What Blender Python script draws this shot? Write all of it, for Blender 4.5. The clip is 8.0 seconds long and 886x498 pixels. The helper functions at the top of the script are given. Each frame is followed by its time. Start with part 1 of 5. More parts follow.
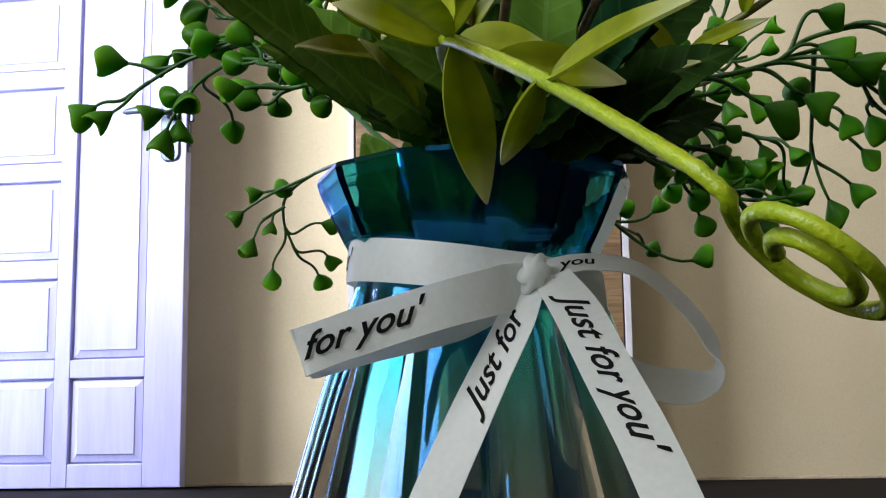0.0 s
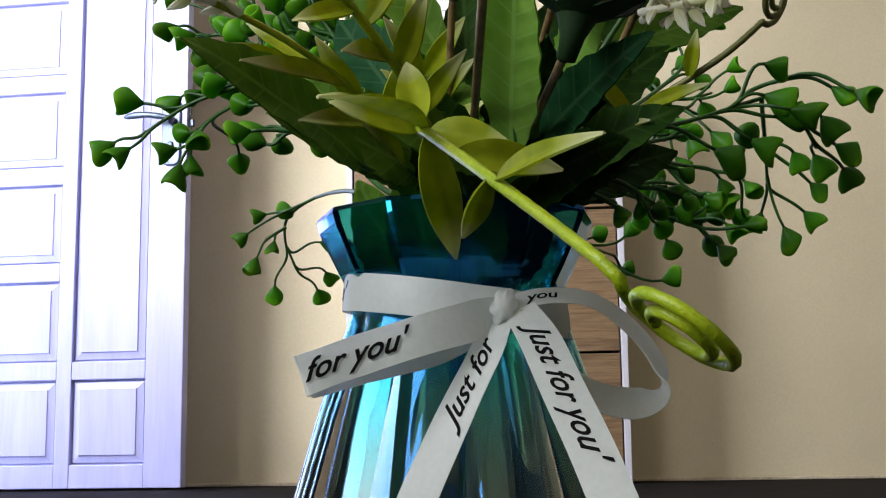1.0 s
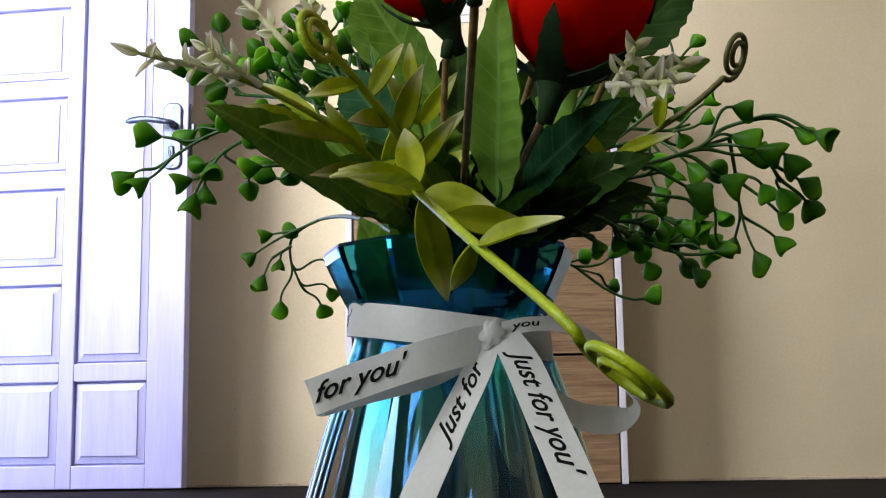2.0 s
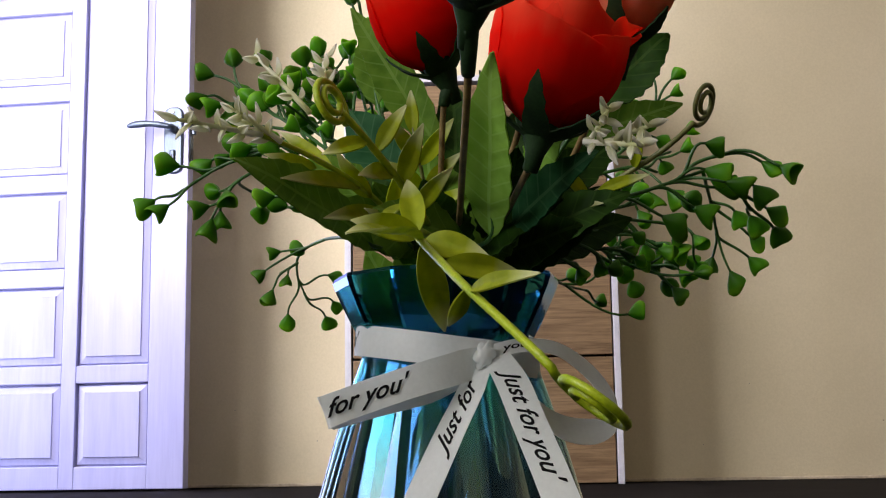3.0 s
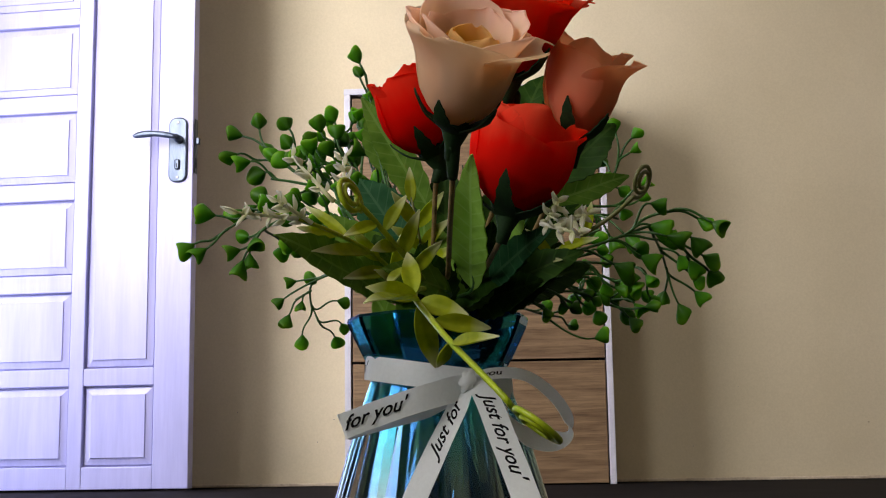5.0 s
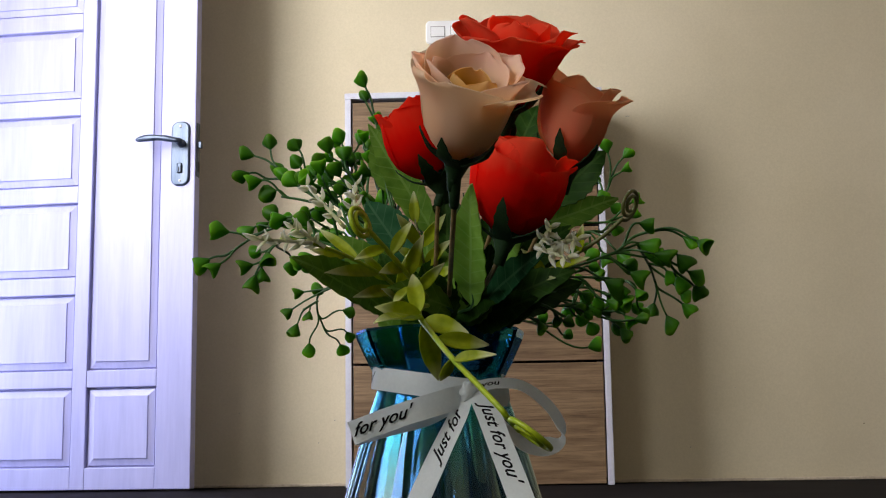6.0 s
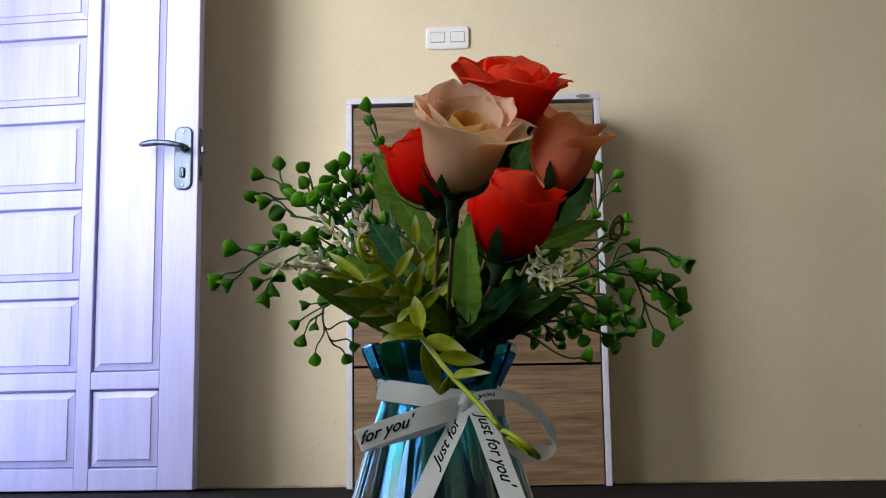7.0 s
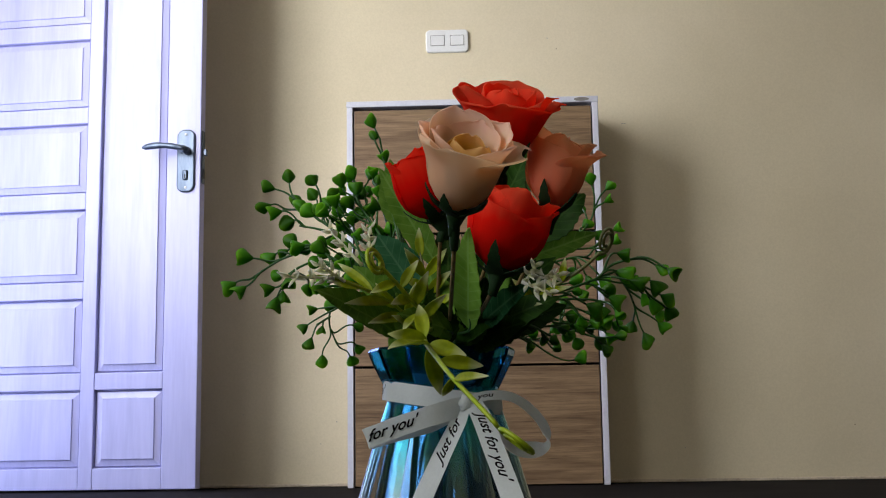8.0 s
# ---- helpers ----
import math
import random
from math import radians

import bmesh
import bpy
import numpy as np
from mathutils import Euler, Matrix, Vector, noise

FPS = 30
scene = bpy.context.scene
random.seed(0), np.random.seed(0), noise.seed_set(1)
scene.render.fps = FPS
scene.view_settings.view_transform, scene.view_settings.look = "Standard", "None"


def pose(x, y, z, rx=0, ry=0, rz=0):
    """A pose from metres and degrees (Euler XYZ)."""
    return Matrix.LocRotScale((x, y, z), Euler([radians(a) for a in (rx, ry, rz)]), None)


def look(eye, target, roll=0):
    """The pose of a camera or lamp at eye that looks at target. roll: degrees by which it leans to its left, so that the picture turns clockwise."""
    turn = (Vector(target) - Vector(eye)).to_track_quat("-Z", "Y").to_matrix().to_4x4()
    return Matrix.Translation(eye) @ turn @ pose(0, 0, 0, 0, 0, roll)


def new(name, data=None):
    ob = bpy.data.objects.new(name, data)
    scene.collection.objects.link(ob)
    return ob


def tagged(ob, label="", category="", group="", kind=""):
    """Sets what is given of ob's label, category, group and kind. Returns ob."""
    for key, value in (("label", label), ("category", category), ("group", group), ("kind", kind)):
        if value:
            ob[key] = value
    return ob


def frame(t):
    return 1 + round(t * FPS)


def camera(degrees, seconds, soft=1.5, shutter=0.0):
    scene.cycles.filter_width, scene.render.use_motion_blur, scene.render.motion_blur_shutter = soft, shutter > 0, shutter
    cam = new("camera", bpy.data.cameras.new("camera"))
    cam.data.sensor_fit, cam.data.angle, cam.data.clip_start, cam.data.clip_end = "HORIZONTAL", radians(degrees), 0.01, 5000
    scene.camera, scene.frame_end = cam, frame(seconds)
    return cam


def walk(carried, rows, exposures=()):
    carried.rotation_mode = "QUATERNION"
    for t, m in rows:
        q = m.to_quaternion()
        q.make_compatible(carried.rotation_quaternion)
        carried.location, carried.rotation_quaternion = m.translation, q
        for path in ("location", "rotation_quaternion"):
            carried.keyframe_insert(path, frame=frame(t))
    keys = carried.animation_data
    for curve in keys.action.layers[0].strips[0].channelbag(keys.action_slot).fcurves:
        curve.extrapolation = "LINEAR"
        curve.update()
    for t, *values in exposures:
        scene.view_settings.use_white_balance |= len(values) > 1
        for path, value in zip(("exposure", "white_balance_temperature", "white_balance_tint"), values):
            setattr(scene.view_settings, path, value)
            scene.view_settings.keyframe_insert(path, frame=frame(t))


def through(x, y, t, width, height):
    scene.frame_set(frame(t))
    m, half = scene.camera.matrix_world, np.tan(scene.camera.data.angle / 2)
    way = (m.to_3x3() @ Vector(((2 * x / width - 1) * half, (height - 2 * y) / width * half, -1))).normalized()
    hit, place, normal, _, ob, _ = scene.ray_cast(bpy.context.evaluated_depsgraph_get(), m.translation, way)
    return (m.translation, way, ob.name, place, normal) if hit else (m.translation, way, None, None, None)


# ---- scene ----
cam = camera(37.90, 8.0, soft=1.1)
PATH = [
    (0.0, 0.0000, 0.0000, 0.0713, 2.616, 9.208, 0.742),
    (0.5, 0.0028, -0.0208, 0.0710, 2.589, 9.239, 0.709),
    (1.0, 0.0058, -0.0418, 0.0730, 2.572, 9.209, 0.769),
    (1.5, 0.0078, -0.0608, 0.0744, 2.543, 9.206, 0.754),
    (3.0, 0.0106, -0.1202, 0.0785, 2.448, 9.173, 0.856),
    (3.5, 0.0127, -0.1435, 0.0782, 2.413, 9.182, 0.842),
    (4.0, 0.0141, -0.1686, 0.0767, 2.391, 9.203, 0.825),
    (4.5, 0.0160, -0.1986, 0.0781, 2.365, 9.186, 0.862),
    (6.0, 0.0179, -0.2633, 0.0814, 2.321, 9.197, 0.814),
    (6.5, 0.0183, -0.2817, 0.0813, 2.314, 9.216, 0.809),
    (7.0, 0.0198, -0.3065, 0.0836, 2.311, 9.225, 0.782),
    (7.5, 0.0201, -0.3312, 0.0827, 2.293, 9.216, 0.807),
    (8.0, 0.0204, -0.3482, 0.0821, 2.301, 9.214, 0.836),
]
walk(cam, [(t, pose(x, y, z, 90 + pitch, roll, yaw)) for t, x, y, z, yaw, pitch, roll in PATH],
     [(0.0, 0.27, 6330, 8), (1.5, 0.21, 6400, 9), (3.0, 0.09, 6700, 14), (4.5, -0.05, 6750, 15), (6.0, -0.27, 6480, 11), (8.0, -0.41, 6300, 9)])

# ---- world, lights, exposure ----
world = bpy.data.worlds.new("sky")
scene.world = world
world.use_nodes = True
sky = world.node_tree.nodes.new("ShaderNodeTexSky")
sky.sky_type, sky.sun_disc = "NISHITA", False
sky.sun_elevation, sky.sun_rotation = radians(48), radians(250)
world.node_tree.links.new(sky.outputs[0], world.node_tree.nodes["Background"].inputs[0])
world.node_tree.nodes["Background"].inputs[1].default_value = 0.12
sun = new("sun", bpy.data.lights.new("sun", "SUN"))
sun.data.energy, sun.data.angle, sun.data.color = 1.0, radians(12), (1, 0.95, 0.88)
sun.matrix_world = look((3.0, -4.0, 6.0), (0, 0, 0))


def opening_light(name, place, towards, wide, high, watts, color):
    lamp = new(name, bpy.data.lights.new(name, "AREA"))
    lamp.data.shape, lamp.data.size, lamp.data.size_y = "RECTANGLE", wide, high
    lamp.data.energy, lamp.data.color = watts, color
    lamp.matrix_world = look(place, towards)
    return lamp


opening_light("doorway_daylight", (-1.74, 2.98, 0.68), (0, 2.98, 0.68), 0.78, 1.3, 19.0, (0.56, 0.63, 1.0))
opening_light("window_daylight", (-1.76, -1.30, 1.50), (0, -1.30, 1.35), 2.1, 1.7, 74, (0.98, 0.96, 0.93))
opening_light("window_daylight", (-1.70, 2.06, 1.62), (-0.42, 3.45, 1.28), 0.8, 1.7, 76, (0.96, 0.96, 1.0))


# ---- materials ----
def material(name, base, rough=0.5, metal=0.0, spec=0.5):
    m = bpy.data.materials.new(name)
    m.use_nodes = True
    b = m.node_tree.nodes["Principled BSDF"]
    b.inputs["Base Color"].default_value = (*base, 1)
    b.inputs["Roughness"].default_value = rough
    b.inputs["Metallic"].default_value = metal
    b.inputs["Specular IOR Level"].default_value = spec
    return m, m.node_tree, b


def node(tree, kind, **values):
    n = tree.nodes.new(kind)
    for key, value in values.items():
        n.inputs[key.replace("_", " ")].default_value = value
    return n


def coords(tree, scale=(1, 1, 1), turn=(0, 0, 0)):
    c = tree.nodes.new("ShaderNodeTexCoord")
    m = tree.nodes.new("ShaderNodeMapping")
    m.inputs["Scale"].default_value = scale
    m.inputs["Rotation"].default_value = turn
    tree.links.new(c.outputs["Object"], m.inputs["Vector"])
    return m.outputs["Vector"]


def ramp(tree, source, stops):
    r = tree.nodes.new("ShaderNodeValToRGB")
    while len(r.color_ramp.elements) < len(stops):
        r.color_ramp.elements.new(0.5)
    for e, (at, color) in zip(r.color_ramp.elements, stops):
        e.position, e.color = at, (*color, 1)
    tree.links.new(source, r.inputs["Fac"])
    return r.outputs["Color"]


def blend(tree, fac, a, b, how="MIX"):
    n = tree.nodes.new("ShaderNodeMix")
    n.data_type, n.blend_type = "RGBA", how
    for at, value in ((0, fac), (6, a), (7, b)):
        if isinstance(value, (int, float)):
            n.inputs[at].default_value = value
        elif isinstance(value, tuple):
            n.inputs[at].default_value = (*value, 1)
        else:
            tree.links.new(value, n.inputs[at])
    return n.outputs[2]


def bump(tree, b, height, strength, distance):
    n = tree.nodes.new("ShaderNodeBump")
    n.inputs["Strength"].default_value, n.inputs["Distance"].default_value = strength, distance
    tree.links.new(height, n.inputs["Height"])
    tree.links.new(n.outputs["Normal"], b.inputs["Normal"])


def noisy(name, low, high, scale, rough=0.5, metal=0.0, spec=0.5, stretch=(1, 1, 1), relief=0.0, fine=8.0, detail=6.0):
    """Colour that wanders between two tones at two scales, with fine relief."""
    m, tree, b = material(name, low, rough, metal, spec)
    v = coords(tree, stretch)
    big, small = node(tree, "ShaderNodeTexNoise", Scale=scale, Detail=detail), node(tree, "ShaderNodeTexNoise", Scale=scale * fine, Detail=4.0)
    for n in (big, small):
        tree.links.new(v, n.inputs["Vector"])
    mixed = blend(tree, 0.35, big.outputs["Fac"], small.outputs["Fac"])
    tree.links.new(ramp(tree, mixed, [(0.36, low), (0.64, high)]), b.inputs["Base Color"])
    if relief:
        bump(tree, b, small.outputs["Fac"], 0.5, relief)
    return m


def wall_material():
    m, tree, b = material("cream_wall_paint", (0.7, 0.6, 0.4), 0.75)
    v = coords(tree)
    big, roll, speck = node(tree, "ShaderNodeTexNoise", Scale=1.6, Detail=6.0), node(tree, "ShaderNodeTexNoise", Scale=160.0, Detail=4.0), node(tree, "ShaderNodeTexNoise", Scale=75.0, Detail=0.0)
    for n in (big, roll, speck):
        tree.links.new(v, n.inputs["Vector"])
    base = ramp(tree, blend(tree, 0.3, big.outputs["Fac"], roll.outputs["Fac"]), [(0.36, (0.63, 0.54, 0.36)), (0.64, (0.74, 0.64, 0.445))])
    spots = ramp(tree, speck.outputs["Fac"], [(0.955, (0, 0, 0)), (0.97, (1, 1, 1))])
    tree.links.new(blend(tree, spots, base, (0.34, 0.27, 0.18)), b.inputs["Base Color"])
    bump(tree, b, roll.outputs["Fac"], 0.5, 0.0008)
    return m


WALL = wall_material()
CEILING = noisy("white_ceiling_paint", (0.76, 0.74, 0.70), (0.80, 0.79, 0.76), 2.0, 0.85, relief=0.001, fine=40)
FLOOR = noisy("dark_floor_tile", (0.006, 0.005, 0.005), (0.013, 0.011, 0.011), 5.0, 0.8, 0.0, 0.04, relief=0.0004, fine=25)
GROUT = noisy("grey_skirting_seal", (0.42, 0.33, 0.24), (0.66, 0.56, 0.42), 14.0, 0.85, relief=0.001)
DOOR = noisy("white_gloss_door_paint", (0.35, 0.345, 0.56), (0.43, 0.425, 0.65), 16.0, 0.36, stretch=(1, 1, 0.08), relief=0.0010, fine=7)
STEEL = noisy("brushed_steel", (0.05, 0.065, 0.09), (0.10, 0.12, 0.155), 60.0, 0.34, 0.8, stretch=(1, 1, 0.1))
DARK = noisy("dark_void", (0.008, 0.008, 0.008), (0.015, 0.014, 0.013), 30.0, 0.7)
EDGING = noisy("pale_grey_edging", (0.56, 0.55, 0.60), (0.64, 0.63, 0.67), 20.0, 0.45, relief=0.0003)
SWITCH = noisy("white_switch_plastic", (0.74, 0.73, 0.70), (0.80, 0.79, 0.76), 25.0, 0.35)
BADGE = noisy("grey_badge", (0.22, 0.20, 0.18), (0.32, 0.30, 0.27), 90.0, 0.4, 0.4)
FRAME = noisy("window_frame_paint", (0.70, 0.68, 0.66), (0.78, 0.76, 0.74), 12.0, 0.5)


def oak_material():
    m, tree, b = material("sonoma_oak_foil", (0.3, 0.2, 0.12), 0.48)
    v = coords(tree, (1.0, 1.0, 1.0))
    grain = node(tree, "ShaderNodeMapping", Scale=(2.2, 2.2, 75.0))
    tree.links.new(v, grain.inputs["Vector"])
    wide = node(tree, "ShaderNodeMapping", Scale=(1.1, 1.1, 14.0))
    tree.links.new(v, wide.inputs["Vector"])
    n1 = node(tree, "ShaderNodeTexNoise", Scale=2.6, Detail=9.0, Roughness=0.65, Distortion=0.6)
    n2 = node(tree, "ShaderNodeTexNoise", Scale=2.2, Detail=4.0, Distortion=1.4)
    tree.links.new(grain.outputs["Vector"], n1.inputs["Vector"])
    tree.links.new(wide.outputs["Vector"], n2.inputs["Vector"])
    c1 = ramp(tree, n1.outputs["Fac"], [(0.28, (0.105, 0.058, 0.024)), (0.44, (0.215, 0.132, 0.064)), (0.72, (0.32, 0.208, 0.108))])
    c2 = ramp(tree, n2.outputs["Fac"], [(0.34, (0.50, 0.44, 0.38)), (0.54, (1, 1, 1))])
    hair = node(tree, "ShaderNodeMapping", Scale=(9.0, 9.0, 260.0))
    tree.links.new(v, hair.inputs["Vector"])
    n3 = node(tree, "ShaderNodeTexNoise", Scale=2.4, Detail=5.0, Roughness=0.7)
    tree.links.new(hair.outputs["Vector"], n3.inputs["Vector"])
    c3 = ramp(tree, n3.outputs["Fac"], [(0.34, (0.45, 0.40, 0.36)), (0.47, (1, 1, 1))])
    tree.links.new(blend(tree, 0.7, blend(tree, 0.75, c1, c2, "MULTIPLY"), c3, "MULTIPLY"), b.inputs["Base Color"])
    bump(tree, b, n1.outputs["Fac"], 0.35, 0.0006)
    return m


OAK = oak_material()


# ---- mesh helpers ----
def mesh_of(name, bm, mat, smooth=False):
    data = bpy.data.meshes.new(name)
    bmesh.ops.recalc_face_normals(bm, faces=bm.faces)
    bm.to_mesh(data)
    bm.free()
    data.materials.append(mat)
    if smooth:
        data.polygons.foreach_set("use_smooth", [True] * len(data.polygons))
    return data


def part(name, bm, mat, parent=None, label="", smooth=False):
    ob = new(name, mesh_of(name, bm, mat, smooth))
    ob.parent = parent
    if label:
        ob["label"] = label
    return ob


def box(x0, x1, y0, y1, z0, z1, bevel=0.0, segments=2, bm=None):
    bm = bm or bmesh.new()
    made = bmesh.ops.create_cube(bm, size=1, matrix=Matrix.LocRotScale(((x0 + x1) / 2, (y0 + y1) / 2, (z0 + z1) / 2), None, (x1 - x0, y1 - y0, z1 - z0)))
    if bevel:
        edges = {e for v in made["verts"] for e in v.link_edges}
        bmesh.ops.bevel(bm, geom=list(edges), offset=bevel, segments=segments, affect="EDGES", profile=0.5)
    return bm


def rounded_plate(wide, high, y0, y1, corner, soft, cx=0.0, cz=0.0):
    """A plate facing -y with rounded corners and a softened front edge."""
    bm = bmesh.new()
    rings = []
    for inset, y in ((0.0, y1), (0.0, y0 + soft), (soft * 0.3, y0 + soft * 0.3), (soft, y0)):
        ring = []
        for sx, sz, start in ((1, 1, 0), (-1, 1, 90), (-1, -1, 180), (1, -1, 270)):
            for k in range(7):
                a = radians(start + 15 * k)
                r = corner - inset
                ring.append(bm.verts.new((cx + sx * (wide / 2 - corner) + r * math.cos(a), y, cz + sz * (high / 2 - corner) + r * math.sin(a))))
        rings.append(ring)
    for a, b in zip(rings, rings[1:]):
        for k in range(28):
            bm.faces.new((a[k], a[(k + 1) % 28], b[(k + 1) % 28], b[k]))
    bm.faces.new(rings[0]), bm.faces.new(rings[-1])
    return bm


def empty(name, m, label, category, group=""):
    ob = new(name)
    ob.matrix_world = m
    return tagged(ob, label, category, group)


# ---- room ----
WALL_Y, LEFT_X, RIGHT_X, FRONT_Y, HIGH = 3.727, -1.72, 6.2, -3.4, 3.2


def structure(name, bm, mat, label, category, smooth=False):
    return tagged(part(name, bm, mat, None, "", smooth), label, category, kind="structure")


structure("floor", box(LEFT_X - 0.15, RIGHT_X + 0.15, FRONT_Y - 0.15, WALL_Y + 0.15, -0.12, 0), FLOOR, "dark grey-brown polished floor meeting the cream wall", "floor")
structure("wall_north", box(LEFT_X - 0.15, RIGHT_X + 0.15, WALL_Y, WALL_Y + 0.15, 0, HIGH), WALL, "cream painted plaster wall behind the cabinet", "wall")
for x, z, w, h in ((0.456, 1.142, 0.0140, 0.0012), (-0.476, 0.200, 0.0030, 0.0030), (-0.526, 0.132, 0.0025, 0.0030), (0.609, 0.103, 0.0030, 0.0025), (0.218, 1.436, 0.0020, 0.0040), (0.752, 0.280, 0.0020, 0.0020), (-0.773, 0.226, 0.0020, 0.0030)):
    mark = part("scuff_mark", rounded_plate(w, h, -0.0004, 0.0004, min(w, h) * 0.45, 0.0003), BADGE, bpy.data.objects["wall_north"])
    mark.location = (x, WALL_Y - 0.0005, z)
structure("wall_east", box(RIGHT_X, RIGHT_X + 0.15, FRONT_Y, WALL_Y, 0, HIGH), WALL, "plain cream painted side wall of the room", "wall")
structure("wall_south", box(LEFT_X - 0.15, RIGHT_X + 0.15, FRONT_Y - 0.15, FRONT_Y, 0, HIGH), WALL, "plain cream painted wall closing the room", "wall")
structure("ceiling", box(LEFT_X - 0.15, RIGHT_X + 0.15, FRONT_Y - 0.15, WALL_Y + 0.15, HIGH, HIGH + 0.12), CEILING, "plain white painted ceiling over the room", "ceiling")
west = bmesh.new()
for y0, y1, z0, z1 in ((FRONT_Y, -2.4, 0, HIGH), (-2.4, -0.2, 0, 0.6), (-2.4, -0.2, 2.4, HIGH), (1.5, 2.5, 0, 0.75), (1.5, 2.5, 2.65, HIGH), (2.5, 2.55, 0, HIGH), (-0.2, 1.5, 0, HIGH), (2.55, 3.42, 2.09, HIGH), (3.42, WALL_Y, 0, HIGH)):
    box(LEFT_X - 0.15, LEFT_X, y0, y1, z0, z1, bm=west)
structure("wall_west", west, WALL, "cream side wall with a doorway and windows letting daylight in", "wall")
structure("ground", box(-60, LEFT_X - 0.16, -40, 50, -0.25, -0.13), noisy("pale_outdoor_paving", (0.30, 0.29, 0.27), (0.40, 0.39, 0.36), 2.0, 0.9), "pale paved ground outside the doorway", "ground")
structure("trim", box(LEFT_X, RIGHT_X, WALL_Y - 0.006, WALL_Y - 0.0005, 0, 0.009, 0.002), GROUT, "thin stained sealing line along the foot of the wall", "trim")


def door_leaf():
    """Panelled leaf: local x runs from the free edge (0) to the hinge (-0.82), the room side faces -y."""
    wide, high, thick, groove = 0.82, 2.05, 0.04, 0.012
    m = pose(-0.834, 3.3497, 0.006, 0, 0, -6.29)
    door = tagged(new("door_1"), "white painted panelled wooden door standing open, steel lever handle", "door", kind="structure")
    door.matrix_world = m

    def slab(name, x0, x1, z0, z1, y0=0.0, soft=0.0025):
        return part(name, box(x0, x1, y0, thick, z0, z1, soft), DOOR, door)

    xs = ((-0.104, 0.0), (-0.355, -0.312), (-wide, -0.715))
    for x0, x1 in xs:
        slab("stile", x0, x1, 0, high)
    bays = ((-0.312, -0.104, (0.0, 0.062), ((0.287, 0.336), (1.88, high))), (-0.715, -0.355, (0.0, 0.062), ((0.287, 0.336), (0.556, 0.606), (0.826, 0.876), (1.090, 1.140), (1.354, 1.404), (1.618, 1.668), (1.88, high))))
    for x0, x1, first, rest in bays:
        rails = (first, *rest)
        for z0, z1 in rails:
            slab("rail", x0, x1, z0, z1, 0.001)
        for (a, z0), (z1, b) in zip(rails, rails[1:]):
            bm = bmesh.new()
            rings = []
            for inset, depth in ((0.0, groove + 0.008), (0.0035, groove + 0.008), (0.006, groove), (0.024, 0.007), (0.0255, 0.003)):
                rings.append([bm.verts.new((x, depth, z)) for x, z in ((x0 + inset, z0 + inset), (x1 - inset, z0 + inset), (x1 - inset, z1 - inset), (x0 + inset, z1 - inset))])
            for r, s in zip(rings, rings[1:]):
                for i in range(4):
                    bm.faces.new((r[i], r[(i + 1) % 4], s[(i + 1) % 4], s[i]))
            bm.faces.new(rings[-1])
            back = [bm.verts.new((v.co.x, thick - 0.004, v.co.z)) for v in rings[0]]
            for i in range(4):
                bm.faces.new((rings[0][i], back[i], back[(i + 1) % 4], rings[0][(i + 1) % 4]))
            bm.faces.new(back)
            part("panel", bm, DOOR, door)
    # lock furniture
    plate = part("lock_plate", rounded_plate(0.055, 0.190, -0.008, -0.0005, 0.022, 0.004, -0.0435, 0.957), STEEL, door, "brushed steel lock plate")
    for z in (0.876, 1.037):
        bm = bmesh.new()
        bmesh.ops.create_cone(bm, cap_ends=True, segments=14, radius1=0.0042, radius2=0.0036, depth=0.002, matrix=pose(-0.043, -0.009, z, 90))
        part("screw", bm, BADGE, plate)
    bm = box(-0.051, -0.036, -0.014, -0.008, 0.898, 0.928, 0.004, 3)
    part("key_cylinder", bm, STEEL, plate)
    part("keyhole", box(-0.0455, -0.0425, -0.0148, -0.0142, 0.903, 0.915), DARK, plate)
    bm = bmesh.new()
    bmesh.ops.create_cone(bm, cap_ends=True, segments=20, radius1=0.012, radius2=0.010, depth=0.035, matrix=pose(-0.038, -0.025, 0.985, 90))
    rows = []
    for i in range(15):
        s = i / 14
        c = Vector((-0.034 - 0.128 * s, -0.044 - 0.004 * math.sin(s * 3), 0.985 + 0.010 * math.sin(s * 2.6) + 0.003 * s))
        h, w = 0.0095 - 0.0045 * abs(2 * min(s, 0.5) - 0.55) + 0.003 * math.exp(-((s - 0.72) / 0.2) ** 2), 0.0075
        if i in (0, 14):
            h *= 0.5
        rows.append([bm.verts.new(c + Vector((0, w * math.cos(a), h * math.sin(a)))) for a in (k * math.tau / 12 for k in range(12))])
    for r, s in zip(rows, rows[1:]):
        for k in range(12):
            bm.faces.new((r[k], r[(k + 1) % 12], s[(k + 1) % 12], s[k]))
    bm.faces.new(rows[0]), bm.faces.new(rows[-1])
    part("lever_handle", bm, STEEL, door, "curved steel lever handle", True)
    edge = part("lock_faceplate", box(0.0005, 0.003, 0.008, 0.031, 0.89, 1.05, 0.001, 1), STEEL, door, "steel lock faceplate set in the door edge")
    part("latch", box(0.003, 0.013, 0.013, 0.026, 0.975, 0.995, 0.002), STEEL, edge)
    part("bolt", box(0.003, 0.0045, 0.012, 0.027, 0.905, 0.935, 0.001), DARK, edge)


door_leaf()


